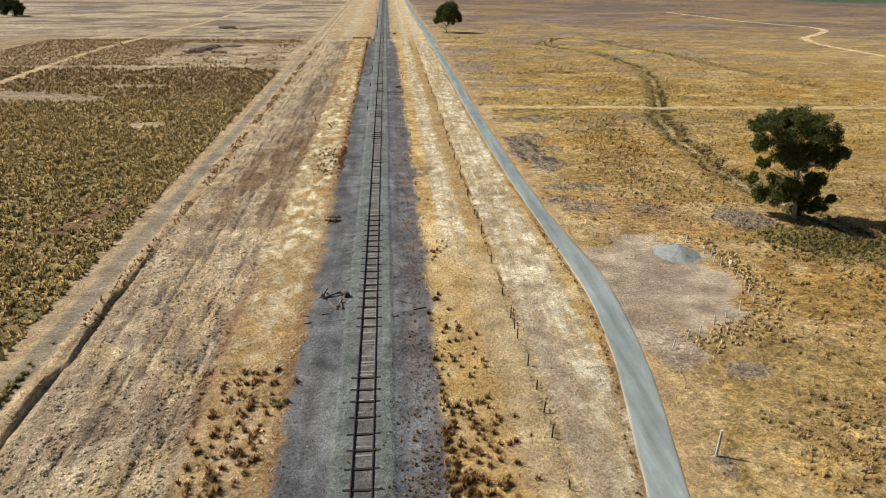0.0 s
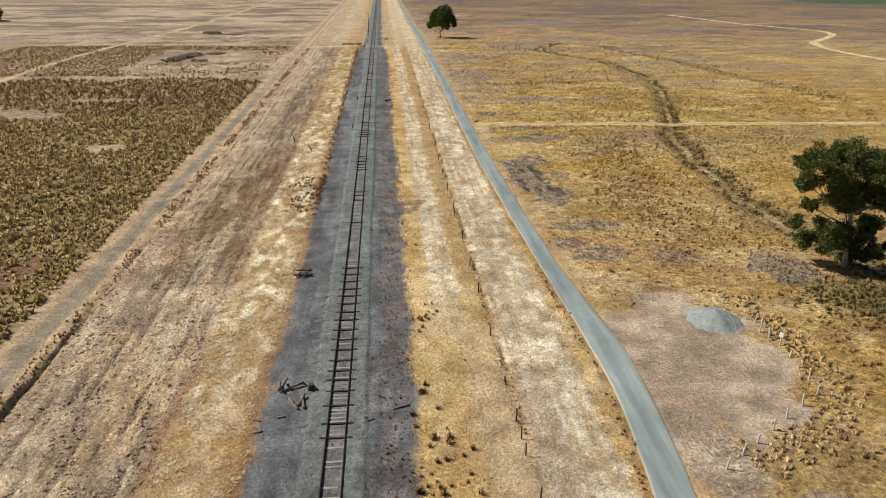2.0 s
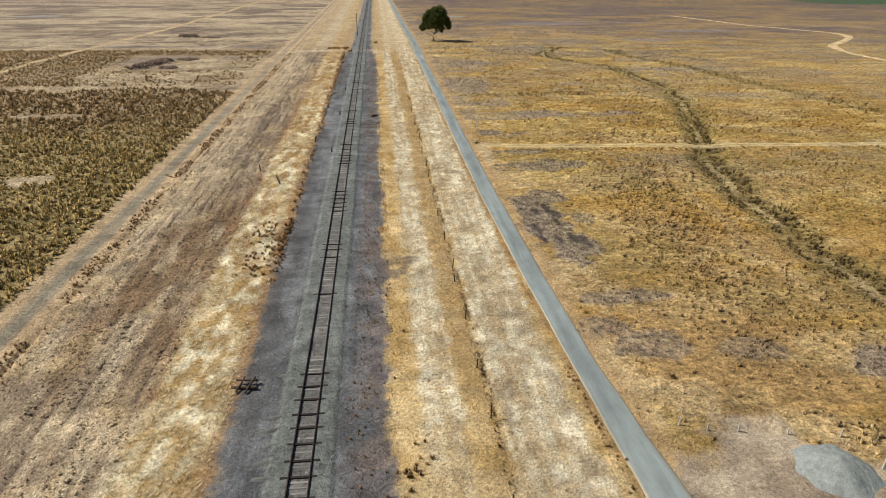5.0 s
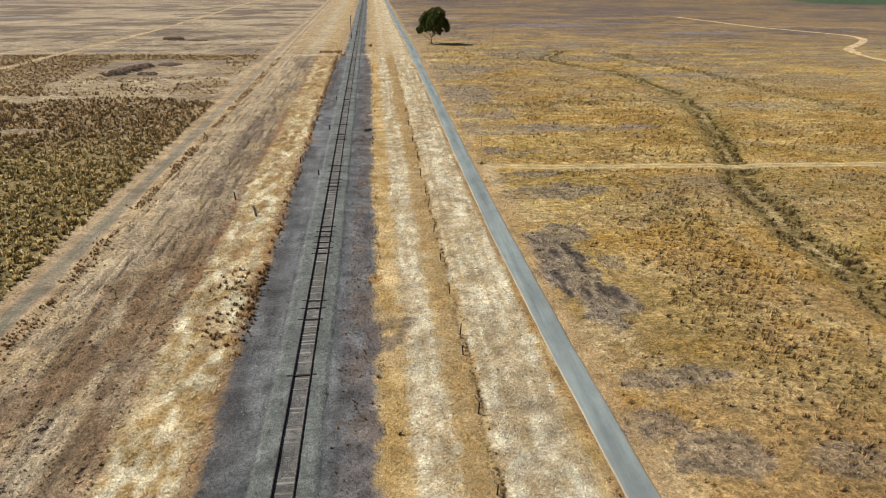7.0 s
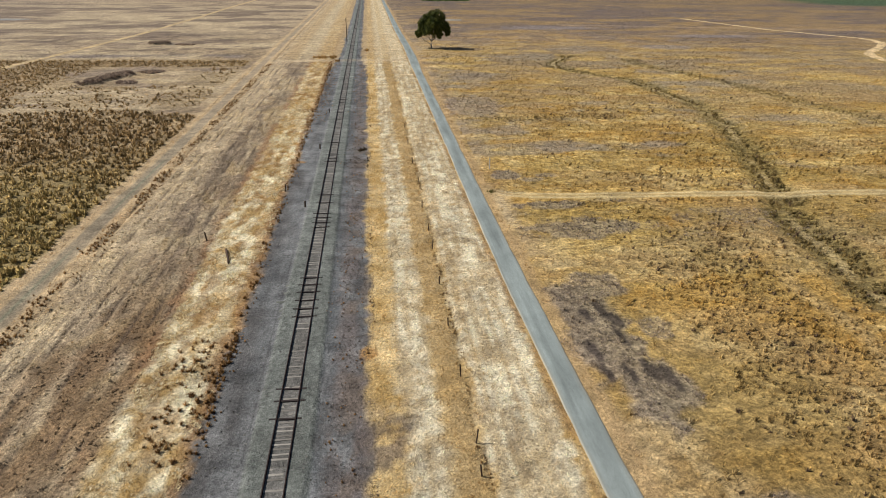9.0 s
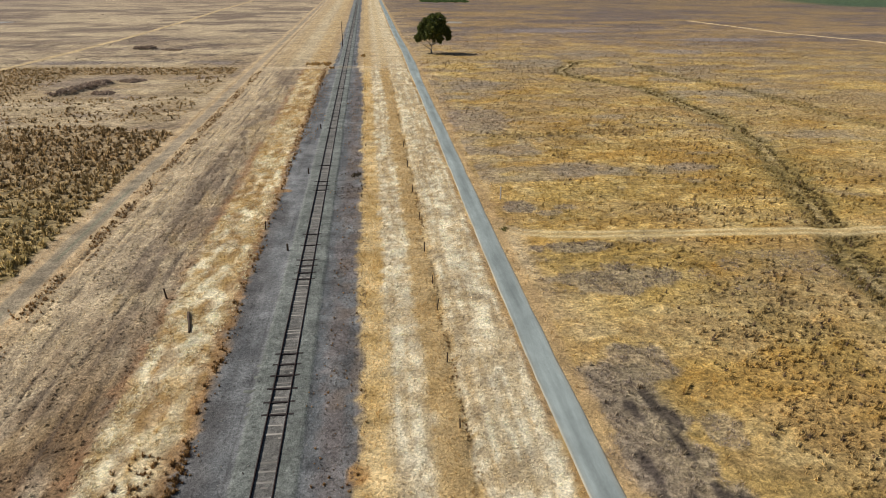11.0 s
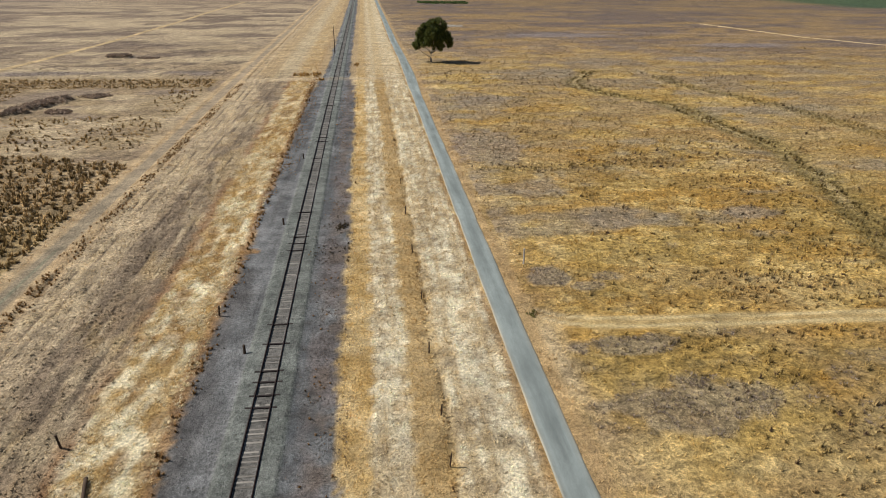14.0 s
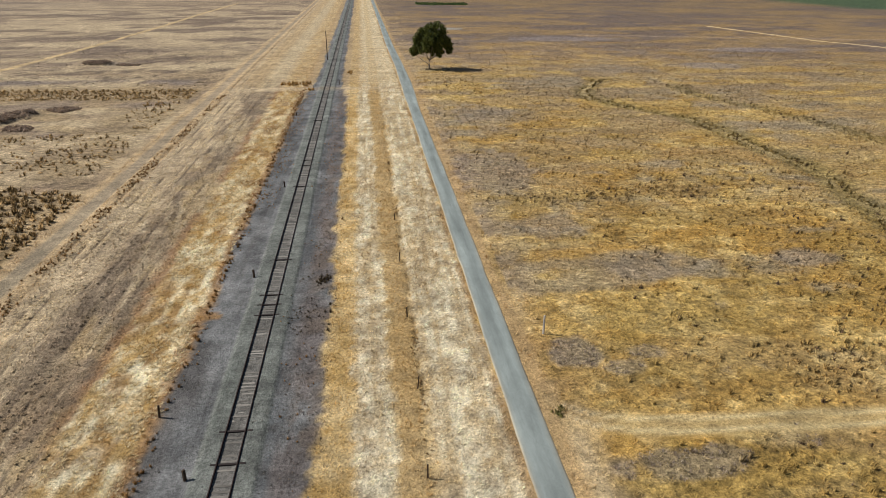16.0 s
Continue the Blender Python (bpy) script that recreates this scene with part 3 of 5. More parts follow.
def add_tube(bm, points, radii, sides=8):
    """A tapered tube along points."""
    rings = []
    for i, p in enumerate(points):
        a = Vector(points[max(i - 1, 0)])
        b = Vector(points[min(i + 1, len(points) - 1)])
        q = (b - a).to_track_quat("Z", "Y")
        rings.append([bm.verts.new(Vector(p) + q @ Vector((radii[i] * math.cos(2 * math.pi * k / sides), radii[i] * math.sin(2 * math.pi * k / sides), 0))) for k in range(sides)])
    for r0, r1 in zip(rings, rings[1:]):
        for k in range(sides):
            f = bm.faces.new((r0[k], r0[(k + 1) % sides], r1[(k + 1) % sides], r1[k]))
            f.smooth = True
    bm.faces.new(rings[0][::-1])
    bm.faces.new(rings[-1])


# ---- ground ----
def axis(lo, a, b, hi, fine, grow, back_grow=0.0):
    """Grid lines, even from a to b and ever wider outside."""
    mid = list(np.arange(a, b + fine / 2, fine))
    out, s, p = [], fine, mid[-1]
    while p < hi:
        s *= grow
        p += s
        out.append(p)
    back, s, p = [], fine, a
    while p > lo:
        s *= back_grow or grow
        p -= s
        back.append(p)
    return np.array(back[::-1] + mid + out)


GX = axis(-5200, -36, 46, 5200, 0.42, 1.035)
GX = np.sort(np.concatenate([GX[(np.abs(GX) > 3.1) & (np.abs(GX + 27.4) > 0.7)], np.arange(-3.0, 3.01, 0.16), np.arange(-28.0, -26.8, 0.13)]))
GY = axis(-2000, 32, 190, 6000, 0.5, 1.018, 1.15)
gx, gy = np.meshgrid(GX, GY)
g_col, g_z = colour_and_height(gx.ravel(), gy.ravel())
idx = np.arange(gx.size).reshape(gx.shape)
quads = np.stack([idx[:-1, :-1], idx[:-1, 1:], idx[1:, 1:], idx[1:, :-1]], -1).reshape(-1, 4)
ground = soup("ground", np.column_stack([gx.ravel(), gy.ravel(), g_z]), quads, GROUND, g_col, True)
cut = band(gx.ravel(), -27.2, -13.4, 0.6) * (gy.ravel() < 335)
rl, rr = road_edges(gy.ravel())
lump = np.clip(step(0.5, 3.0, gx.ravel() - rr) + (1 - step(-35, -33.5, gx.ravel())), 0, 1) + 0.2 * cut + 0.3 * band(gx.ravel(), -13.4, -6.8, 0.5)
lump = lump * (1 - 0.85 * np.clip(blob(gx.ravel(), gy.ravel(), 34.0, 68.5, 10.0, 12.6) + (np.abs(gy.ravel() - 169.2 + 0.035 * (gx.ravel() - 55)) < 1.6) * (gx.ravel() > 25), 0, 1))
at = ground.data.attributes.new("lump", "FLOAT", "POINT")
at.data.foreach_set("value", lump.astype(np.float32))
at = ground.data.attributes.new("cut", "FLOAT", "POINT")
at.data.foreach_set("value", cut.astype(np.float32))
tagged(ground, "dry flat grassland with mown strips and a gravel railway bed", "ground", kind="structure")


def ground_z(x, y):
    return float(colour_and_height(np.array([float(x)]), np.array([float(y)]))[1][0])


# ---- paved road ----
ry = axis(-190, 30, 200, 1190, 0.8, 1.03)
rl, rr = road_edges(ry)
rl = rl + 0.22 * (fbm(ry / 5, ry * 0, 81, 4) - 0.5)
rr = rr + 0.22 * (fbm(ry / 5, ry * 0 + 9, 82, 4) - 0.5)
across = np.array([-0.02, 0.0, 0.07, 0.2, 0.33, 0.5, 0.67, 0.8, 0.93, 1.0, 1.02])
crown = np.array([-0.06, 0.03, 0.04, 0.05, 0.058, 0.065, 0.058, 0.05, 0.04, 0.03, -0.06])
rx = rl[:, None] + (rr - rl)[:, None] * across[None, :]
rv = np.stack([rx, np.repeat(ry[:, None], 11, 1), np.repeat(crown[None, :], len(ry), 0)], -1).reshape(-1, 3)
ri = np.arange(len(rv)).reshape(len(ry), 11)
rq = np.stack([ri[:-1, :-1], ri[:-1, 1:], ri[1:, 1:], ri[1:, :-1]], -1).reshape(-1, 4)
wear = np.array([0.9, 1.1, 0.98, 1.06, 0.95, 0.88, 0.95, 1.07, 0.98, 1.12, 0.9])
dust = np.array([1.0, 0.55, 0.1, 0, 0, 0, 0, 0, 0.12, 0.6, 1.0])[None, :, None] * (0.4 + fbm(ry / 6, ry * 0 + 4, 84, 3))[:, None, None]
rt = (lin(146, 154, 150)[None, None, :] * wear[None, :, None] * (0.9 + 0.2 * fbm(ry / 9, ry * 0 + 2, 83, 3))[:, None, None])
rt = (rt + (lin(196, 174, 140) - rt) * np.clip(dust, 0, 0.8)).reshape(-1, 3)
road = soup("road", rv, rq, ASPHALT, rt, True)
tagged(road, "narrow worn blue-grey chip-seal road with ragged edges", "road", kind="structure")

# ---- worn tracks across the far land ----
def worn_track(points, width, tint, seed, label):
    """A ragged strip of bare soil along points."""
    p = np.array(points, float)
    along = np.concatenate([[0], np.cumsum(np.hypot(*np.diff(p, axis=0).T))])
    u = np.arange(0, along[-1], 2.0)
    cx, cy = (sum(np.interp(u + d, along, p[:, k]) for d in (-9, -4.5, 0, 4.5, 9)) / 5 for k in (0, 1))
    dx, dy = np.gradient(cx), np.gradient(cy)
    norm = np.hypot(dx, dy)
    half = width * (0.36 + 0.32 * fbm(u / 9, u * 0, seed, 3))
    side = np.array([-1.0, -0.5, 0.0, 0.5, 1.0])
    vx, vy = cx[:, None] - (dy / norm * half)[:, None] * side, cy[:, None] + (dx / norm * half)[:, None] * side
    vx = vx + 0.5 * (fbm(vy / 3, vx / 3, seed + 5, 2) - 0.5)
    vz = colour_and_height(vx.ravel(), vy.ravel())[1] + 0.14 - 0.1 * np.tile(np.abs(side) ** 3, len(u))
    i = np.arange(vx.size).reshape(vx.shape)
    f = np.stack([i[:-1, :-1], i[1:, :-1], i[1:, 1:], i[:-1, 1:]], -1).reshape(-1, 4)
    tone_ = lin(*tint)[None, :] * (0.82 + 0.36 * fbm(vx.ravel() / 3, vy.ravel() / 3, seed + 9, 3))[:, None]
    return tagged(soup("dirt_track", np.column_stack([vx.ravel(), vy.ravel(), vz]), f, GROUND, tone_, True), label, "track", kind="structure")


worn_track([(214, 210), (211, 250), (209, 295), (209, 320), (219, 346), (242, 368), (259, 388), (263, 407), (252, 427), (239, 452), (232, 490), (222, 540)], 3.6, (224, 194, 146), 161, "pale winding dirt track in far grassland")
worn_track([(-106, 160), (-111, 195), (-113, 230), (-115, 269), (-114.5, 306), (-111, 340), (-104, 430), (-101, 520), (-100, 640), (-96, 760)], 2.8, (208, 180, 134), 162, "straight pale dirt path through a weedy field")

# ---- railway track ----
TRACK_A, TRACK_B = -60.0, 900.0
track = new("railway_track")
tagged(track, "old single railway track with rusted rails and weathered timber ties", "railway track")
GAUGE = 1.505
TOP = 0.29
for side in (-1, 1):
    bm = bmesh.new()
    profile = [(-0.07, -0.15), (0.07, -0.15), (0.07, -0.135), (0.012, -0.115), (0.012, -0.045), (0.037, -0.035), (0.037, -0.004), (0.03, 0), (-0.03, 0), (-0.037, -0.004), (-0.037, -0.035), (-0.012, -0.045), (-0.012, -0.115), (-0.07, -0.135)]
    ends = [[bm.verts.new((side * GAUGE / 2 + px, y, TOP + pz)) for px, pz in profile] for y in (TRACK_A, TRACK_B)]
    for k in range(len(profile)):
        j = (k + 1) % len(profile)
        bm.faces.new((ends[0][k], ends[1][k], ends[1][j], ends[0][j]))
    part("rail", bm, RUST, track)

DARK = [36.2, 38.3, 40.3, 42.2, 44.3, 46.4, 48.1, 49.9, 58.9, 60.7, 63.1, 65.2, 66.9, 68.4, 70.1, 72.0, 73.9, 75.8, 77.9, 79.6, 81.5, 83.4, 85.1, 87.1,
        89.0, 90.9, 106.5, 116.5, 118.9, 120.6, 133.3, 135.0, 136.9, 138.9, 140.7, 142.5, 158.6, 160.3, 162.3, 164.0, 168.7, 172.5, 191.5, 193.8, 196.1, 205.7, 235.4, 248.0, 251.4, 285.4]
rng = random.Random(4)
tie_y, y = [], 26.0
while y < 700:
    near = [d for d in DARK if abs(d - y) < 0.27]
    tie_y.append((near[0] if near else y + rng.uniform(-0.04, 0.04), bool(near)))
    y += 0.53


def tie_mesh(name, sx, sy, sz, mat):
    bm = bmesh.new()
    add_box(bm, Matrix(), sx, sy, sz, 0.015)
    me = bpy.data.meshes.new(name)
    bm.to_mesh(me)
    bm.free()
    me.materials.append(mat)
    return me


OLD = [tie_mesh("tie", 1.95 + 0.1 * k, 0.20 + 0.01 * k, 0.2, TIE_OLD) for k in range(4)]
NEW = tie_mesh("tie", 2.6, 0.21, 0.2, TIE_DARK)
rest = []
for k, (y, dark) in enumerate(tie_y):
    if dark or y < 160:
        ob = new("tie", NEW if dark else OLD[rng.randrange(4)])
        ob.parent = track
        ob.matrix_basis = pose(rng.uniform(-0.06, 0.06), y, 0.0 if dark else -0.085 + rng.uniform(-0.045, 0.02), 0, 0, rng.uniform(-1.5, 1.5))
        if dark:
            tagged(ob, "dark creosoted timber tie")
    else:
        rest.append(y)
box = np.array([(sx, sy, sz) for sz in (0, 1) for sy in (-0.5, 0.5) for sx in (-0.5, 0.5)], float)
cube = np.array([(4, 5, 7, 6), (0, 1, 5, 4), (2, 6, 7, 3), (1, 3, 7, 5), (0, 4, 6, 2)])
tv, tf = [], []
for k, y in enumerate(rest):
    tv.append(box * (rng.uniform(2.0, 2.4), 0.21, 0.2) + (rng.uniform(-0.06, 0.06), y, -0.09 + rng.uniform(-0.045, 0.025)))
    tf.append(cube + 8 * k)
far_ties = soup("tie_bed", np.concatenate(tv), np.concatenate(tf), TIE_FAR)
far_ties.parent = track
tagged(far_ties, "row of weathered timber ties", kind="stuff")


rv_, rf_ = [], []
for k, yy in enumerate([d for d in DARK if 58 < d < 92 or 130 < d < 142]):
    reach = rng.uniform(1.2, 2.4)
    u, v = np.meshgrid(np.linspace(0, 1, 9), np.linspace(-1, 1, 5))
    hump = np.sin(np.pi * np.clip(u * 0.98 + 0.01, 0, 1)) ** 0.6 * (1 - v * v)
    zz = 0.02 + 0.17 * hump * np.array([[rng.uniform(0.6, 1.2) for _ in range(9)] for _ in range(5)])
    base_i = 45 * k
    rv_.append(np.stack([-1.35 - reach * u + 0 * v, yy + 0.1 + 0.24 * v + 0.1 * np.sin(5 * u + k), zz - 0.02 * (hump < 0.05)], -1).reshape(-1, 3))
    ii = np.arange(45).reshape(5, 9) + base_i
    rf_.append(np.stack([ii[:-1, :-1], ii[1:, :-1], ii[1:, 1:], ii[:-1, 1:]], -1).reshape(-1, 4))
ridges = soup("ballast_ridge", np.concatenate(rv_), np.concatenate(rf_), GRAVEL_OLD, None, True)
tagged(ridges, "low ridges of grey-green ballast thrown up beside new ties", "ballast", kind="stuff")


# ---- posts, poles and debris ----
def post(name, x, y, height, width, mat, label, category, lean=(0, 0), taper=0.9, group=""):
    bm = bmesh.new()
    add_box(bm, Matrix(), width, width * 0.9, height + 0.3, width * 0.12, taper)
    ob = part(name, bm, mat)
    ob.matrix_basis = pose(x, y, ground_z(x, y) - 0.3, lean[0], lean[1], rng.uniform(0, 90))
    return tagged(ob, label, category, group)


# ring of white posts round the yard
RING = [(29.6, 81.5), (31.6, 80.6), (34.0, 80.3), (37.7, 79.6), (41.7, 79.0), (42.5, 75.3), (43.1, 74.6), (42.5, 72.5), (42.9, 71.4), (43.0, 67.8),
        (42.8, 66.0), (42.7, 64.2), (41.9, 61.7), (39.7, 60.3), (37.4, 58.8), (35.4, 57.4), (33.3, 56.0), (31.4, 54.7), (29.4, 53.3)]
for k, (x, y) in enumerate(RING):
    far_side = y > 78
    post("white_post", x, y, (0.75 if far_side else 1.05) + rng.uniform(-0.12, 0.12), 0.13, POST_WHITE, "short white-painted wooden post edging a bare gravel yard", "post", (rng.uniform(-5, 5), rng.uniform(-3, 6)), 0.9, "posts round the yard")
sign = new("sign_post")
sign.location = (43.15, 69.9, ground_z(43.15, 69.9))
sign.rotation_euler = (0, 0, radians(-65))
tagged(sign, "short post with a small white sign panel", "sign")
bm = bmesh.new()
add_box(bm, pose(0, 0, -0.3), 0.1, 0.1, 1.7, 0.01)
part("post", bm, POST_WHITE, sign)
bm = bmesh.new()
add_box(bm, pose(0, -0.07, 0.95), 0.42, 0.03, 0.5, 0.008)
part("sign_panel", bm, SIGN_WHITE, sign, "plain white sign panel")

post("tall_post", 26.55, 38.1, 2.5, 0.2, POST_GREY, "tall bleached grey wooden post beside dead brush", "post", (0, -3))
post("tall_post", 28.15, 185.1, 2.1, 0.2, POST_GREY, "tall bleached grey wooden post at a field edge", "post")
for x, y, h, lean in [(-2.75, 167.5, 0.95, 0), (-2.7, 201.2, 1.0, 0), (-2.7, 235.8, 1.0, 0), (-6.55, 175.1, 1.2, 4), (-5.6, 292, 0.8, 0), (-14.4, 155.2, 1.35, -6), (-3.5, 325, 1.6, 0), (3.4, 336, 1.3, 0)]:
    post("wooden_stub", x, y, h, 0.18 if h > 1.1 else 0.24, POST_DARK, "dark weathered wooden stub post beside the railway", "post", (0, lean))
for y in (35.5, 41.0, 44.2, 47.5, 51.2, 55.9, 57.9, 60.1, 65.4, 74, 83.5, 91, 100, 108.9, 112.5, 121.5, 130.4, 140, 150.4, 156.4, 166, 177, 190, 204, 219):
    post("fence_post", 14.7 + rng.uniform(-0.08, 0.08), y, rng.uniform(0.9, 1.35), 0.12, POST_DARK, "thin dark weathered post of a fallen field fence", "fence post", (rng.uniform(-6, 6), rng.uniform(-6, 8)), 0.85, "posts of the fallen fence")

pole = new("utility_pole")
pole.location = (-2.75, 393, 0)
tagged(pole, "bare dark wooden pole standing beside the railway", "pole")
bm = bmesh.new()
add_tube(bm, [(0, 0, -0.5), (0.0, 0, 5), (-0.1, 0, 10.4)], [0.2, 0.17, 0.12], 10)
part("shaft", bm, POST_DARK, pole)
bm = bmesh.new()
add_box(bm, pose(-0.1, 0, 9.7), 0.7, 0.12, 0.14, 0.02)
part("crossarm", bm, POST_DARK, pole)


def log(name, a, b, r, mat, label, category="timber"):
    """A rough squared or round timber lying from a to b."""
    bm = bmesh.new()
    a, b = Vector(a), Vector(b)
    n = 5
    pts = [a.lerp(b, k / (n - 1)) + Vector((rng.uniform(-1, 1), rng.uniform(-1, 1), rng.uniform(-0.5, 0.5))) * r * 0.25 for k in range(n)]
    add_tube(bm, pts, [r * rng.uniform(0.75, 1.1) for _ in range(n)], 6)
    ob = part(name, bm, mat)
    return tagged(ob, label, category)


for a, b, r in [((-5.5, 66.9, 0.2), (-5.2, 65.4, 0.5), 0.16), ((-5.35, 65.6, 0.18), (-4.7, 66.7, 0.7), 0.13), ((-4.9, 65.7, 0.15), (-3.3, 66.5, 0.35), 0.12), ((-3.6, 66.9, 0.12), (-2.3, 65.9, 0.3), 0.12),
                ((-5.0, 66.9, 0.15), (-4.6, 65.9, 0.55), 0.1)]:
    log("broken_timber", a, b, r, WOOD_SPLIT, "broken weathered timber in a heap on the gravel")
for a, b, r in [((-4.3, 64.4, 0.12), (-3.4, 62.9, 0.12), 0.12), ((-3.3, 65.0, 0.12), (-2.9, 63.0, 0.14), 0.12), ((-3.0, 64.8, 0.3), (-3.5, 63.4, 0.12), 0.1)]:
    log("broken_timber", a, b, r, WOOD_SPLIT, "broken weathered timber lying flat on the gravel")
bm = bmesh.new()
add_box(bm, Matrix(), 0.6, 0.5, 0.75, 0.06, 0.8)
stump = part("timber_block", bm, POST_DARK)
stump.matrix_basis = pose(-2.6, 65.6, -0.03, 0, 6, 20)
tagged(stump, "dark upright block of old timber on gravel", "timber")
for a, b, r in [((-6.9, 89.4, 0.15), (-4.6, 89.1, 0.2), 0.13), ((-6.4, 88.6, 0.15), (-5.9, 90.4, 0.5), 0.11), ((-5.6, 88.5, 0.15), (-5.0, 90.2, 0.55), 0.11), ((-6.6, 90.1, 0.4), (-4.7, 89.9, 0.45), 0.11)]:
    log("broken_timber", a, b, r, POST_DARK, "dark broken timber in a tangle beside the ballast")
for a, b in [((-7.0, 61.9, 0.05), (-6.3, 61.6, 0.05)), ((-5.0, 61.9, 0.05), (-4.3, 62.1, 0.05)), ((-6.6, 60.1, 0.05), (-5.9, 60.3, 0.05)), ((1.9, 60.8, 0.08), (3.0, 61.2, 0.08)), ((6.0, 62.9, 0.08), (4.6, 62.4, 0.08))]:
    log("timber_scrap", a, b, 0.08, WOOD_SPLIT, "short scrap of old timber on the gravel")
log("fallen_post", (-11.2, 151.4, 0.24), (-10.2, 147.4, 0.16), 0.14, POST_DARK, "dark weathered post lying in straw-coloured grass", "timber")

# gravel heap in the yard
bm = bmesh.new()
bmesh.ops.create_grid(bm, x_segments=48, y_segments=48, size=1.0)
for v in bm.verts:
    r = v.co.length
    n = noise.noise(Vector((v.co.x * 2.2, v.co.y * 2.2, 3.0)))
    r2 = r * (1 + 0.18 * n)
    top = max(0.0, 1 - r2 / 0.92)
    z = 1.25 * (top ** 0.85) - 0.06 + (0.06 * noise.noise(Vector((v.co.x * 9, v.co.y * 9, 1.0))) if top > 0 else 0)
    v.co = Vector((v.co.x * 3.2, v.co.y * 3.4, z))
for f in bm.faces:
    f.smooth = True
heap = part("gravel_heap", bm, GRAVEL)
heap.matrix_basis = pose(39.0, 75.4, 0, 0, 0, 8)
tagged(heap, "low heap of blue-grey gravel tipped in the yard", "gravel heap")


# ---- trees ----
def gum_tree(name, x, y, lumps, trunk, seed, label, density=330, leaf=0.36, dark=(46, 56, 25), light=(112, 118, 54), fill=1.0):
    """lumps: x, y, z and radius of each clump of leaves about the tree's foot."""
    r = random.Random(seed)
    base = new(name)
    base.location = (x, y, ground_z(x, y) - 0.1)
    tagged(base, label, "tree")
    bm = bmesh.new()
    add_tube(bm, trunk, [0.27 * (1 - 0.6 * k / (len(trunk) - 1)) + (0.12 if k == 0 else 0) for k in range(len(trunk))], 10)
    part("trunk", bm, BARK, base)
    for lx, ly, lz, lr in lumps:
        k = max(1, min(len(trunk) - 2, int(len(trunk) * 0.62 * lz / trunk[-1][2])))
        a, b = Vector(trunk[k]), Vector((lx, ly, lz - 0.2 * lr))
        m = a.lerp(b, 0.5) + Vector((r.uniform(-0.5, 0.5), r.uniform(-0.5, 0.5), r.uniform(-0.2, 0.7)))
        bm = bmesh.new()
        add_tube(bm, [a, m, b], [0.13, 0.08, 0.03], 6)
        for _ in range(3):
            tip = b + Vector((r.uniform(-1, 1), r.uniform(-1, 1), r.uniform(-0.5, 0.9))) * lr * 0.8
            add_tube(bm, [m.lerp(b, 0.6), tip], [0.06, 0.02], 5)
        part("limb", bm, BARK, base)
    g = np.random.default_rng(seed)
    vs, ts = [], []
    c1, c2 = lin(*dark), lin(*light)
    for lx, ly, lz, lr in lumps:
        lr = lr * fill
        subs = g.normal(size=(int(10 + 9 * lr), 3))
        subs = subs / np.linalg.norm(subs, axis=1)[:, None] * lr * g.uniform(0.3, 1.2, (len(subs), 1)) * (1.0, 1.05, 1.0)
        for s in subs:
            n = int(density * (0.24 + 0.16 * lr) * g.uniform(0.4, 1.4))
            d = g.normal(size=(n, 3))
            d = d / np.linalg.norm(d, axis=1)[:, None] * (g.uniform(0, 1, (n, 1)) ** 0.45) * (0.33 * lr + 0.25) * (1, 1, 0.85)
            p = d + s + (lx, ly, lz)
            p = p[p[:, 2] > 0.4]
            n = len(p)
            u = g.normal(size=(n, 3)) + (0, 0, -0.7)
            u = u / np.linalg.norm(u, axis=1)[:, None] * leaf * g.uniform(0.6, 1.2, (n, 1))
            w = np.cross(u, g.normal(size=(n, 3)))
            w = w / (np.linalg.norm(w, axis=1)[:, None] + 1e-6) * leaf * 0.3
            vs.append(np.stack([p - u * 0.5, p + w * 0.5, p + u * 0.5, p - w * 0.5], 1).reshape(-1, 3))
            ts.append(np.repeat(c1 + (c2 - c1) * g.uniform(0, 1, (n, 1)) ** 1.5, 4, 0))
    vs, ts = np.concatenate(vs), np.concatenate(ts)
    crown = soup("crown", vs, np.arange(len(vs)).reshape(-1, 4), LEAF, ts)
    crown.parent = base
    tagged(crown, "open crown of dark green leaves")
    return base


NEAR = [(-7.5, -1.2, 14.2, 1.5), (-8.6, 0.0, 13.6, 0.7), (-4.0, 1.7, 14.0, 1.6), (-2.0, 0.5, 14.5, 1.8), (-0.1, -1.8, 13.5, 1.6), (2.1, -0.5, 12.3, 1.4), (0.7, -0.1, 11.8, 1.3), (-4.9, -1.1, 11.4, 1.8),
        (-6.4, 1.3, 10.8, 1.0), (-3.5, -1.4, 9.4, 1.5), (-2.4, -0.2, 10.4, 1.0), (1.3, 0.0, 9.2, 1.5), (3.2, -0.5, 9.3, 1.2), (4.9, -0.2, 10.0, 0.7), (-0.1, 0.8, 10.0, 1.0), (0.5, 1.7, 7.7, 1.1),
        (-1.8, -0.4, 8.5, 0.6), (-6.0, 0.8, 8.3, 0.6), (-6.8, 1.0, 6.0, 0.7), (-3.9, -0.6, 5.1, 1.5), (-2.4, -1.6, 5.8, 1.0), (-4.5, 1.9, 3.2, 1.0), (-3.0, -0.5, 3.3, 1.1), (0.8, -0.9, 5.8, 1.3),
        (2.8, 1.0, 5.4, 0.9), (1.4, 0.3, 3.0, 1.6), (2.9, -0.3, 2.0, 0.9), (1.1, 0.8, 1.1, 1.0), (4.2, -1.2, 3.4, 0.5), (-1.6, 1.6, 4.1, 0.8)]
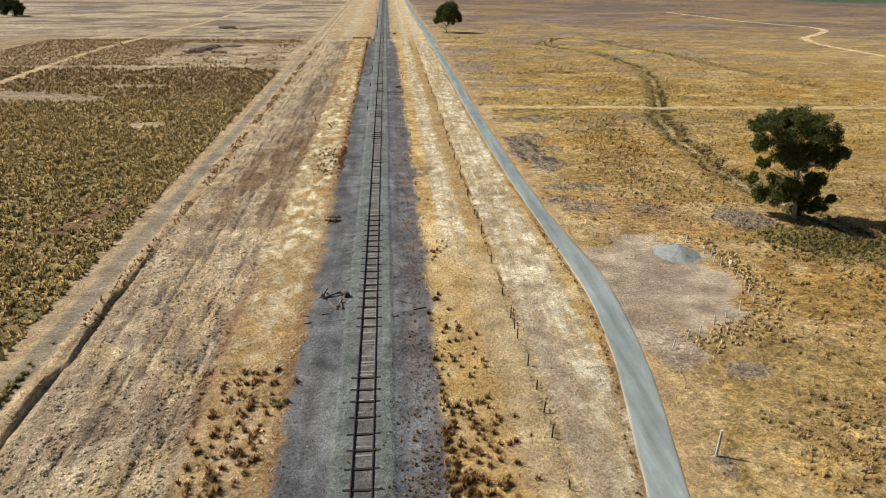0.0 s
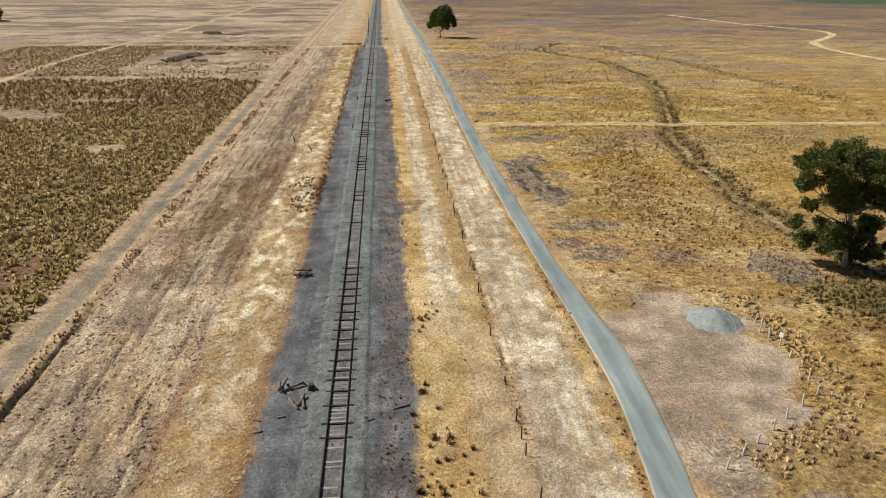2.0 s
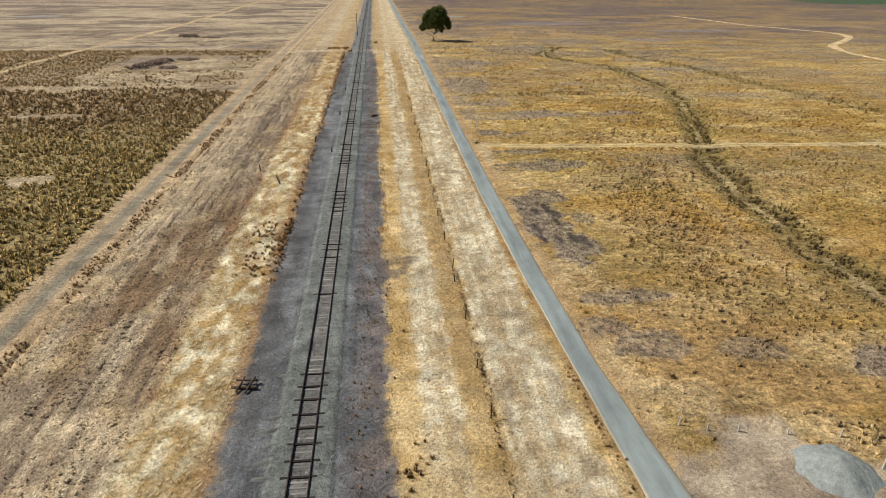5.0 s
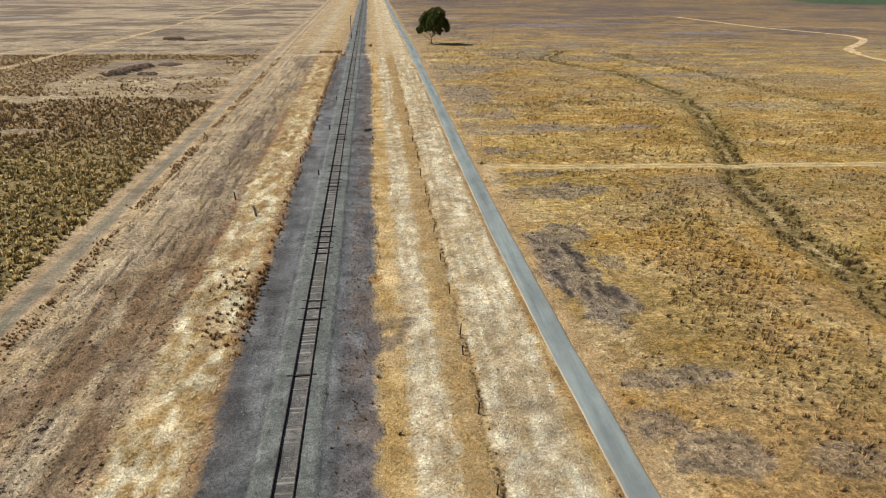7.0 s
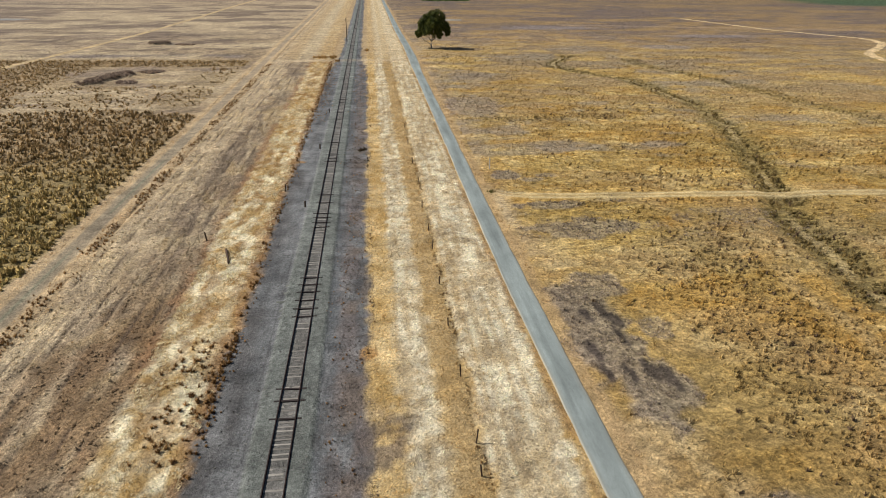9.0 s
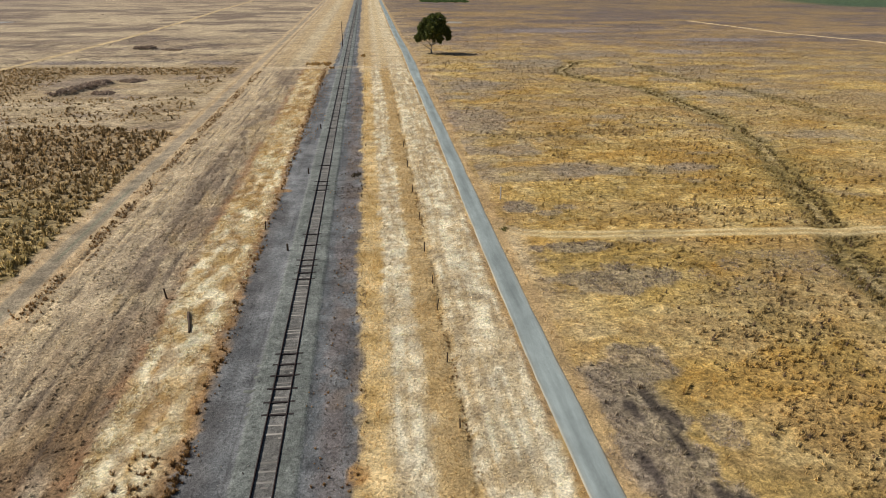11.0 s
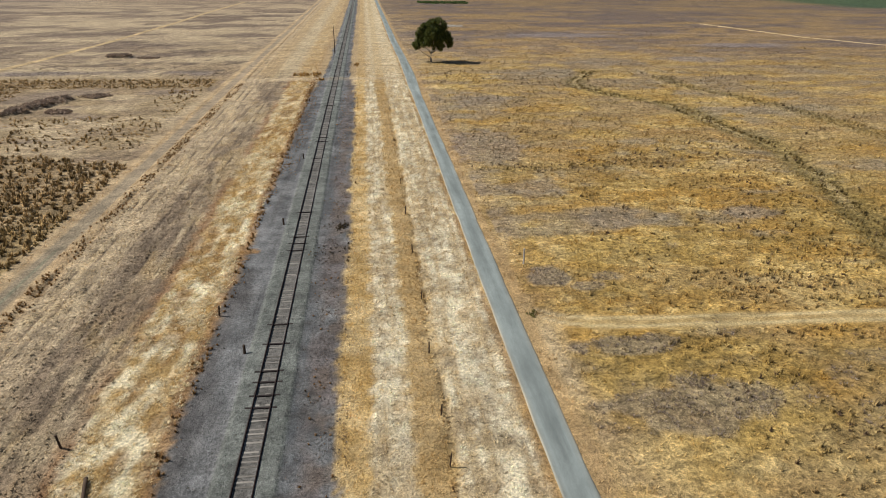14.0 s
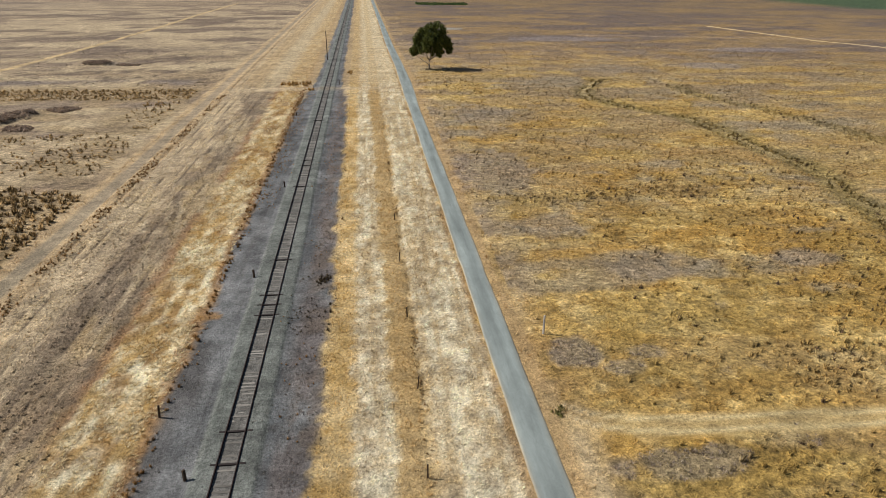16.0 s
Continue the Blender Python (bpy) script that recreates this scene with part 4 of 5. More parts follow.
gum_tree("gum_tree", 61.6, 87.3, NEAR, [(0.1, 0, 0), (-0.3, 0, 3.0), (-0.75, 0, 5.6), (-0.87, 0, 7.3), (-0.9, 0, 8.8), (-1.3, 0.1, 10.4), (-1.35, 0.1, 12.2), (-1.5, 0.1, 14.2)], 11,
         "tall gum tree with an open gappy crown in dry grass", 330, 0.4, light=(124, 128, 62), fill=1.12)
g_far = random.Random(5)
FAR = [(-4.6, 0, 7.6, 1.9), (-5.8, 0.5, 5.9, 1.2), (-3.4, 1, 10.2, 2.3), (-1.0, 0, 12.6, 2.5), (1.8, -0.5, 13.2, 2.4), (4.0, 0.5, 11.6, 2.4), (5.8, 0, 8.8, 2.0), (6.6, 0.3, 6.6, 1.2), (2.6, -1.5, 9.0, 2.7),
       (-0.6, 1.5, 9.2, 2.7), (3.6, 1.5, 6.2, 1.8), (0.8, 3, 11, 2.5), (0.5, -3, 10.5, 2.4), (-2.4, -2, 7.2, 1.7), (1.5, 0, 6.3, 1.6)]
gum_tree("gum_tree", 34.0, 367.6, FAR, [(0, 0, 0), (-0.2, 0, 1.6), (-0.1, 0, 3.0), (0.5, 0, 5.0), (0.8, 0, 8.0), (0.8, 0, 11.0)], 12, "broad rounded gum tree beside the paved road", 150, 0.7, (48, 60, 26), (132, 138, 64))
WEST = [(-6 + 2.4 * k + g_far.uniform(-0.6, 0.6), g_far.uniform(-4, 4), 4.2 + 3.6 * math.sin(math.pi * (k + 0.7) / 6.4) + g_far.uniform(-0.8, 0.8), 3.0) for k in range(6)] + [(-4, 0, 2.8, 2.6), (3.5, 1, 2.9, 2.7), (0, -2, 7.8, 3.0)]
gum_tree("gum_tree", -234, 466, WEST, [(0, 0, 0), (0, 0, 2.0), (0.3, 0, 4.0), (0.4, 0, 8.0)], 13, "dense dark tree far out in dry grassland", 120, 1.0)


# ---- grass, weeds and brush ----
def tufts(name, x, y, z, height, reach, tones, blades, seed, label, mat=GRASS, width=0.16, lean=(0.0, 0.0)):
    """Many tufts of pointed blades in one mesh."""
    g = np.random.default_rng(seed)
    n = len(x)
    a = g.uniform(0, 2 * math.pi, (n, blades))
    rad = reach[:, None] * g.uniform(0.25, 1.0, (n, blades))
    h = height[:, None] * g.uniform(0.45, 1.0, (n, blades)) * (1.1 - 0.5 * rad / reach[:, None])
    root = 0.35 * rad
    bx, by = x[:, None] + root * np.cos(a), y[:, None] + root * np.sin(a)
    w = width * reach[:, None] * g.uniform(0.6, 1.4, (n, blades))
    px, py = -np.sin(a) * w, np.cos(a) * w
    tx, ty = x[:, None] + rad * np.cos(a) + lean[0] * h, y[:, None] + rad * np.sin(a) + lean[1] * h
    zz = z[:, None] - 0.03
    v = np.stack([np.stack([bx - px, by - py, zz + 0 * a], -1), np.stack([bx + px, by + py, zz + 0 * a], -1), np.stack([tx, ty, zz + 0.03 + h], -1)], 2)
    t = tones[:, None, None, :] * g.uniform(0.8, 1.2, (n, blades, 1, 1)) * np.ones((1, 1, 3, 1))
    ob = soup(name, v.reshape(-1, 3), np.arange(n * blades * 3).reshape(-1, 3), mat, np.clip(t.reshape(-1, 3), 0, 0.9))
    return tagged(ob, label, "grass", kind="stuff")


def tussocks(name, x, y, z, height, reach, tones, seed, label, category="grass", blades=13, lean=(0.12, 0.0), width=0.17):
    """Many bushy tussocks in one mesh: a low heart of straw and a spray of blades, rounded in their shading."""
    g = np.random.default_rng(seed)
    n, sides = len(x), 5
    at = np.stack([x, y, z], -1)
    a = g.uniform(0, 6.28, (n, 1)) + np.linspace(0, 2 * math.pi, sides, endpoint=False)[None, :] + g.normal(0, 0.2, (n, sides))
    low = reach[:, None] * g.uniform(0.35, 0.7, (n, sides))
    foot = at[:, None, :] + np.stack([low * np.cos(a), low * np.sin(a), -0.05 + 0 * a], -1)
    tip = at + np.stack([lean[0] * height * 0.5, lean[1] * height * 0.5, height * 0.5], -1)
    heart = np.stack([foot, np.roll(foot, -1, 1), np.repeat(tip[:, None, :], sides, 1)], 2)
    b = g.uniform(0, 6.28, (n, blades))
    out = g.uniform(0, 1, (n, blades)) ** 0.7
    r0, r1, w = reach[:, None] * 0.35 * out, reach[:, None] * (0.25 + 1.0 * out), width * reach[:, None] * g.uniform(0.6, 1.4, (n, blades))
    top = height[:, None] * (1.1 - 0.65 * out) * g.uniform(0.7, 1.2, (n, blades))
    turn = b + g.normal(0, 0.8, (n, blades))
    cb, sb, ct, st = np.cos(b), np.sin(b), np.cos(turn), np.sin(turn)
    p0 = at[:, None, :] + np.stack([r0 * cb - w * st, r0 * sb + w * ct, 0.12 * top], -1)
    p1 = at[:, None, :] + np.stack([r0 * cb + w * st, r0 * sb - w * ct, 0.12 * top], -1)
    p2 = at[:, None, :] + np.stack([r1 * cb + lean[0] * top, r1 * sb + lean[1] * top, top], -1)
    spray = np.stack([p0, p1, p2], 2)
    tri = np.concatenate([heart, spray], 1)
    up = np.cross(tri[:, :, 1] - tri[:, :, 0], tri[:, :, 2] - tri[:, :, 0])[..., 2] < 0
    tri = np.where(up[..., None, None], tri[:, :, ::-1], tri)
    way = (tri - at[:, None, None, :]) / np.stack([reach, reach, height], -1)[:, None, None, :]
    way[..., 2] = 0.35 + 0.6 * np.clip(way[..., 2], 0, 1)
    way += 0.25 * g.normal(size=(n, sides + blades, 1, 3))
    way /= np.linalg.norm(way, axis=-1)[..., None]
    t = tones[:, None, None, :] * g.uniform(0.72, 1.28, (n, sides + blades, 1, 1)) * np.ones((1, 1, 3, 1))
    v = tri.reshape(-1, 3)
    ob = soup(name, v, np.arange(len(v)).reshape(-1, 3), TUSSOCK, np.clip(t.reshape(-1, 3), 0, 0.9), True, way.reshape(-1, 3))
    return tagged(ob, label, category, kind="stuff")


def domes(name, x, y, z, height, reach, tones, pieces, seed, label, mat=GRASS, scale=0.36, category="weeds", bright=1.25):
    """Many small rounded bushes, each a shell of leafy pieces, in one mesh."""
    g = np.random.default_rng(seed)
    n = len(x)
    d = g.normal(size=(n, pieces, 3))
    d[..., 2] = np.abs(d[..., 2]) + 0.1
    d /= np.linalg.norm(d, axis=2)[..., None]
    size = np.stack([reach, reach, height], -1)[:, None, :]
    uneven = g.uniform(0.7, 1.05, (n, pieces, 1))
    p = np.stack([x, y, z - 0.03], -1)[:, None, :] + d * size * uneven
    nrm = d + 0.3 * g.normal(size=d.shape)
    up = np.cross(nrm, g.normal(size=d.shape)) + (0, 0, 0.4)
    up /= np.linalg.norm(up, axis=2)[..., None]
    side = np.cross(nrm, up)
    side /= np.linalg.norm(side, axis=2)[..., None]
    k = (scale * reach)[:, None, None] * g.uniform(0.6, 1.3, (n, pieces, 1))
    v = np.stack([p + up * k * 1.5, p - up * k * 0.6 + side * k * 0.7, p - up * k * 0.6 - side * k * 0.7], 2)
    v[..., 2] = np.maximum(v[..., 2], z[:, None, None] - 0.05)
    t = bright * tones[:, None, None, :] * g.uniform(0.75, 1.25, (n, pieces, 1, 1)) * np.ones((1, 1, 3, 1))
    ob = soup(name, v.reshape(-1, 3), np.arange(n * pieces * 3).reshape(-1, 3), mat, np.clip(t.reshape(-1, 3), 0, 0.9))
    return tagged(ob, label, category, kind="stuff")


def scatter(n, x0, x1, y0, y1, seed, power=1.0):
    """Places in a rectangle, thinning out along y."""
    g = np.random.default_rng(seed)
    x = g.uniform(x0, x1, n)
    u = g.uniform(0, 1, n)
    y = y0 + (y1 - y0) * u ** power
    return x, y, g


def keep(mask, *arrays):
    return [a[mask] for a in arrays]


# short straw on the verges
x, y, g = scatter(165000, -33, 23, 29, 420, 101, 1.75)
e = x + 1.0 * (fbm(x / 2.2, y / 3.0, 8, 3) - 0.5)
rl_, rr_ = road_edges(y)
ok = ((e < -6.5) | (e > 6.6)) & ~((x > -32) & (x < -29.2)) & (x < rl_ - 0.3) & (g.uniform(0, 1, len(x)) < 1 - 0.9 * step(180, 400, y)) & ((x > -12.5) | (g.uniform(0, 1, len(x)) < 0.7))
x, y = keep(ok, x, y)
mown_zone = (x < -12.5) & (x > -27.5)
size = np.where(mown_zone, 0.8, 1.0) * (0.8 + y / 260)
tone_, z = colour_and_height(x, y)
tufts("verge_grass", x, y, z, 0.17 * size * g.uniform(0.5, 1.4, len(x)), 0.26 * size * g.uniform(0.6, 1.2, len(x)), tone_ * 1.36, 6, 1, "dry straw-coloured verge grass", width=0.09, lean=(0.3, 0.1))
# the eastern field
x, y, g = scatter(110000, 24, 190, 29, 450, 102, 1.6)
rl_, rr_ = road_edges(y)
lane = np.abs(y - (169.2 - 0.035 * (x - 55))) < 1.7
yard = blob(x, y, 34.0, 68.5, 10.0, 12.6) > 0.4
ok = (x > rr_ + 0.4) & ~lane & ~yard & (x < 50 + 0.75 * y) & (g.uniform(0, 1, len(x)) < 0.85 - 0.8 * step(130, 430, y))
x, y = keep(ok, x, y)
size = 0.8 + y / 200
tone_, z = colour_and_height(x, y)
tufts("field_grass", x, y, z, 0.2 * size * g.uniform(0.4, 1.6, len(x)), 0.34 * size * g.uniform(0.6, 1.2, len(x)), tone_ * 1.25, 7, 2, "golden dry field grass", width=0.08, lean=(0.35, 0.1))
# weeds of the western field
x, y, g = scatter(70000, -150, -33.5, 36, 330, 103, 1.25)
gf = green_field(x, y)
thin = (y > 244) & (y < np.where((x > -46) | (x < -84), 312, 275)) & (x < -36) & (fbm(x / 9, y / 6, 96) + 0.16 * (g.uniform(0, 1, len(x)) - 0.5) > 0.45) & (g.uniform(0, 1, len(x)) < 0.5)
ok = ((gf > 0.5) | thin) & (g.uniform(0, 1, len(x)) < 1 - 0.45 * step(90, 240, y)) & (x > -50 - 0.62 * y) & ((blob(x, y, -40.5, 92.5, 2.0, 8.5, -15) < 0.3) | (g.uniform(0, 1, len(x)) < 0.2))
x, y = keep(ok, x, y)
c = lin(146, 127, 74) + (lin(204, 174, 114) - lin(146, 127, 74)) * g.uniform(0, 1, (len(x), 1))
c = c + (lin(152, 124, 86) * (0.55 + 0.95 * g.uniform(0, 1, (len(x), 1))) - c) * (step(164, 212, y + 30 * (fbm(x / 16, y / 10, 105) - 0.5)) * 0.85)[:, None]
size = 0.85 + y / 520
tussocks("field_weeds", x, y, colour_and_height(x, y)[1], (0.78 - 0.32 * step(225, 260, y)) * size * (0.3 + 1.0 * g.uniform(0, 1, len(x)) ** 1.3), (0.42 - 0.12 * step(225, 260, y)) * size * g.uniform(0.45, 1.3, len(x)), c * (1.32 + 0.1 * step(230, 260, y))[:, None], 3, "olive and tan knee-high weeds of an overgrown field", "weeds", blades=12, width=0.26)
# clumps in the eastern field and along the creek
x, y, g = scatter(138000, 27, 140, 30, 345, 104, 1.3)
gap = creek_gap(x, y)
by_creek = (np.abs(gap + 4 * (fbm(x / 5, y / 5, 35) - 0.5)) < 2.6 - 1.0 * step(160, 200, y)) & (np.abs(gap + 0.45) > 0.6) & (y > 58) & (y < 348)
second = (np.abs(x - np.interp(y, BRANCH_Y, BRANCH_X)) < 4) & (y > 200) & (y < 330)
clumpy = np.maximum.reduce([blob(x, y, 47, 125, 8, 22, -10), blob(x, y, 47, 38, 16, 8), 0.9 * blob(x, y, 57, 178, 8, 3.5), 1.0 * blob(x, y, 50, 227, 20, 4), 0.15 * blob(x, y, 76, 215, 18, 50, 10), blob(x, y, 68, 64, 12, 12)])
p = np.where(by_creek, 0.78 - 0.25 * step(170, 250, y) - 0.1 * step(285, 338, y), 0.42 * np.maximum(clumpy, 0.5 * second) + 0.22 * step(34, 46, x) * (1 - step(150, 260, y)) * step(0.36, 0.56, fbm(x / 9, y / 9, 94)) + 0.06 * step(0.5, 0.6, fbm(x / 12, y / 12, 91)))
lane = np.abs(y - (169.2 - 0.035 * (x - 55))) < 1.8
ok = (g.uniform(0, 1, len(x)) < p) & ~lane & (blob(x, y, 34.0, 68.5, 10.0, 12.6) < 0.3)
x, y, by_creek = keep(ok, x, y, by_creek)
u = g.uniform(0, 1, (len(x), 1))
here = colour_and_height(x, y)
c = np.where(by_creek[:, None], lin(112, 98, 58) + (lin(164, 136, 80) - lin(112, 98, 58)) * u, (0.9 + 0.6 * u) * here[0])
c = np.where(g.uniform(0, 1, (len(x), 1)) < 0.1, lin(128, 104, 78), c)
size = np.where(by_creek, 1.1, 1.0) * (0.85 + y / 600)
tussocks("field_clumps", x, y, here[1], 0.42 * size * (0.35 + 1.2 * g.uniform(0, 1, len(x)) ** 1.6), 0.3 * size * (0.35 + 1.0 * g.uniform(0, 1, len(x)) ** 1.4), c, 4, "golden and brown-green tussocks in dry grass", blades=19, lean=(0.5, 0.25), width=0.13)
# scattered tussocks of the far land
x, y, g = scatter(60000, -260, 300, 336, 640, 131, 1.2)
p = 0.05 + 0.75 * step(0.5, 0.6, 0.6 * fbm(x / 30, y / 14, 132, 4) + 0.4 * fbm(x / 7, y / 5, 133, 3))
ok = (g.uniform(0, 1, len(x)) < 0.3 * p) & ((x < -36) | (x > 32)) & (np.abs(x - np.interp(y, PATH_Y, PATH_X)) > 2.5) & (np.abs(x - np.interp(y, [271, 295, 344, 375, 396, 420, 443, 470], [214, 204, 219, 247, 254, 250, 238, 190])) > 6)
x, y = keep(ok, x, y)
c, z = colour_and_height(x, y)
tussocks("field_clumps", x, y, z, 0.3 * g.uniform(0.4, 1.4, len(x)), 0.7 * g.uniform(0.4, 1.4, len(x)), c * g.uniform(0.75, 1.15, (len(x), 1)), 34, "brown-green tussocks in dry grass", blades=7)
# dead brush
x, y, g = scatter(60000, 25, 70, 30, 190, 105, 1.0)
b = brush(x, y) * (y < 190)
# no brush over the gaps whose shade is painted on the ground
bare = np.maximum.reduce([blob(x, y, cx, cy, 0.7, 2.3, 4) for cx, cy in SHADE_GAPS])
ok = (b > 0.25) & (g.uniform(0, 1, len(x)) < b * step(0.3, 0.6, fbm(x / 0.8, y / 0.8, 92)) * 1.1 - 1.1 * bare)
x, y = keep(ok, x, y)
c = lin(130, 114, 103) + (lin(200, 182, 160) - lin(130, 114, 103)) * g.uniform(0, 1, (len(x), 1))
tufts("dead_brush", x, y, colour_and_height(x, y)[1], 0.34 * g.uniform(0.5, 1.4, len(x)), 0.42 * g.uniform(0.6, 1.2, len(x)), c, 14, 5, "grey leafless brush in dry grass", width=0.05)
# thinner cover on the ground behind the start
for k, (nm, lab, xa, xb, h, r) in enumerate((("verge_grass", "dry straw-coloured verge grass", -28, 12, 0.17, 0.28), ("field_grass", "golden dry field grass", 24, 110, 0.2, 0.36))):
    x, y, g = scatter(14000, xa, xb, -70, 31, 120 + k)
    rl_, rr_ = road_edges(y)
    x, y = keep((np.abs(x) > 6.8) & ((x < rl_ - 0.3) | (x > rr_ + 0.4)), x, y)
    tone_, z = colour_and_height(x, y)
    tufts(nm, x, y, z, h * g.uniform(0.5, 1.4, len(x)), r * g.uniform(0.6, 1.2, len(x)), tone_ * 1.3, 5, 20 + k, lab, width=0.09, lean=(0.3, 0.1))
x, y, g = scatter(4500, -110, -34.5, -70, 38, 122)
c = lin(122, 116, 62) + (lin(204, 178, 112) - lin(122, 116, 62)) * (g.uniform(0, 1, (len(x), 1)) ** 1.3)
tussocks("field_weeds", x, y, colour_and_height(x, y)[1], 0.85 * g.uniform(0.5, 1.3, len(x)), 0.36 * g.uniform(0.6, 1.2, len(x)), c, 23, "olive and tan knee-high weeds of an overgrown field", "weeds")
# weeds along the western dirt road, in the straw and on the ballast
g = np.random.default_rng(106)
n = 4200
x1, y1 = -27.9 + g.normal(0, 0.6, n), g.uniform(60, 320, n)
m = g.uniform(0, 1, n) < 0.55 * step(0.36, 0.58, fbm(y1 / 5, x1 / 2, 95)) * np.where(y1 > 110, 1.0, 0.6)
x2, y2 = -10.3 + g.normal(0, 1.5, 170), g.uniform(32, 52, 170)
x3, y3 = -8.6 + g.normal(0, 1.3, 120), g.uniform(112, 130, 120)
x4, y4 = -6.2 + g.normal(0, 0.4, 500), np.concatenate([g.uniform(110, 320, 420), g.uniform(114, 130, 80)])
x5, y5 = 6.4 + g.normal(0, 2.4, 420), 33 + g.exponential(8, 420)
x6, y6 = 4.4 + g.normal(0, 1.1, 500), 36 + 284 * g.uniform(0, 1, 500) ** 1.4
x7, y7 = np.array([5.4, 5.2, 5.6, 5.3] * 6) + g.normal(0, 0.35, 24), 199.6 + g.normal(0, 0.5, 24)
x8, y8 = 3.4 + g.normal(0, 0.9, 34), 192 + g.normal(0, 2.0, 34)
x9, y9 = -5.0 + g.normal(0, 1.0, 480), g.uniform(225, 328, 480)
x10, y10 = np.interp(g.uniform(0, 1, 70), [0, 1], [-14, -5]), 336.5 + g.normal(0, 1.6, 70)
x14, y14 = 6.2 + g.normal(0, 0.8, 14), 359 + g.normal(0, 2.5, 14)
x11, y11 = np.array([8.3] * 16) + g.normal(0, 0.8, 16), 78 + g.normal(0, 1.4, 16)
y13 = g.uniform(30, 250, 900)
x13 = 15.05 + g.normal(0, 0.16, 900)
near = g.uniform(0, 1, 900) < step(0.36, 0.56, fbm(y13 / 4, y13 * 0, 113, 3))
x13, y13 = keep(near, x13, y13)
y12 = g.uniform(32, 92, 120)
x12 = road_edges(y12)[0] - 0.6 + g.normal(0, 0.2, 120)
x = np.concatenate([x13, x12, x1[m], x2, x3, x4, x5, x6, x7, x8, x9, x10, x11, x14])
y = np.concatenate([y13, y12, y1[m], y2, y3, y4, y5, y6, y7, y8, y9, y10, y11, y14])
c = lin(122, 90, 56) + (lin(172, 132, 82) - lin(122, 90, 56)) * g.uniform(0, 1, (len(x), 1))
c = np.where(((x > 2) & (x < 7) & (y > 186) & (y < 204))[:, None], lin(92, 80, 62), c)
c = np.where(((y > 326) & (x > -15))[:, None], lin(186, 144, 84), c)
s = g.uniform(0.35, 1.0, len(x)) * np.where((x > 4.5) & (x < 7) & (y > 198.4) & (y < 200.9), 0.9, np.where((y > 326) & (x > -15), 1.5, np.where(np.abs(x) < 6.0, 0.45, np.where(x < -20, 0.62, np.where(x > 18, 0.5, np.where(x > 14, 0.42, np.where(y < 70, 1.1, 0.85)))))))
tussocks("roadside_weeds", x, y, colour_and_height(x, y)[1], 0.66 * s, 0.4 * s, c * 1.15, 6, "dark brown dried weeds beside tracks and road", "weeds", blades=32, width=0.11)
# pale tussocks outside the yard's posts
g = np.random.default_rng(151)
k = g.integers(4, len(RING) - 1, 260)
x = np.array([RING[i][0] for i in k]) + g.uniform(0.3, 3.4, 260)
y = np.array([RING[i][1] for i in k]) + g.normal(0, 1.0, 260) - np.where(k > 12, 1.2, 0)
c = lin(206, 172, 112) + (lin(232, 204, 150) - lin(206, 172, 112)) * g.uniform(0, 1, (260, 1))
tussocks("field_clumps", x, y, colour_and_height(x, y)[1], 0.4 * g.uniform(0.4, 1.3, 260), 0.32 * g.uniform(0.5, 1.3, 260), c * 1.1, 152, "pale dry tussocks round a bare yard", lean=(0.4, 0.2), width=0.22)
# lodged pale straw in the western strip
x, y, g = scatter(20000, -13.4, -6.7, 30, 330, 141, 1.3)
w = step(0.46, 0.6, 0.6 * fbm(x / 1.3, y / 2.2, 142, 3) + 0.4 * fbm(x / 4, y / 9, 143)) * (0.25 + 0.75 * step(52, 84, y)) * (1 - 0.6 * step(200, 280, y))
x, y = keep(g.uniform(0, 1, len(x)) < w, x, y)
c = lin(232, 208, 158) + (lin(252, 238, 202) - lin(232, 208, 158)) * g.uniform(0, 1, (len(x), 1))
tufts("straw_clumps", x, y, colour_and_height(x, y)[1], 0.26 * g.uniform(0.5, 1.3, len(x)), 0.4 * g.uniform(0.5, 1.3, len(x)), c, 16, 144, "pale lodged straw in a strip beside the ballast", width=0.07, lean=(0.7, 0.4))
# clods of raked hay on the mown strip
x, y, g = scatter(11000, -26.8, -13.4, 30, 240, 145, 1.5)
x, y = keep(g.uniform(0, 1, len(x)) < 0.15 + 0.85 * step(0.46, 0.6, fbm((x + 0.05 * y) / 0.8, y / 6, 146, 3)), x, y)
c, z = colour_and_height(x, y)
tussocks("hay_clods", x, y, z, 0.12 * g.uniform(0.4, 1.5, len(x)), 0.2 * g.uniform(0.5, 1.6, len(x)), c * g.uniform(0.85, 1.3, (len(x), 1)), 147, "broken clods of hay on a mown strip", blades=9, width=0.25)
# grey stubble speckling the pale strips
x, y, g = scatter(9000, 9.2, 21.9, 34, 260, 153, 1.5)
x, y = keep(((x < 12.4) | (x > 15.4)) & (g.uniform(0, 1, len(x)) < 0.12 + 0.88 * step(0.48, 0.6, fbm(x / 1.1, y / 2.6, 154, 3))) & (x < road_edges(y)[0] - 0.5), x, y)
c = lin(122, 102, 78) + (lin(176, 150, 114) - lin(122, 102, 78)) * g.uniform(0, 1, (len(x), 1))
tufts("verge_stubble", x, y, colour_and_height(x, y)[1], 0.12 * g.uniform(0.4, 1.5, len(x)), 0.17 * g.uniform(0.5, 1.5, len(x)), c, 7, 155, "grey-brown stubble on pale mown verge", width=0.12)
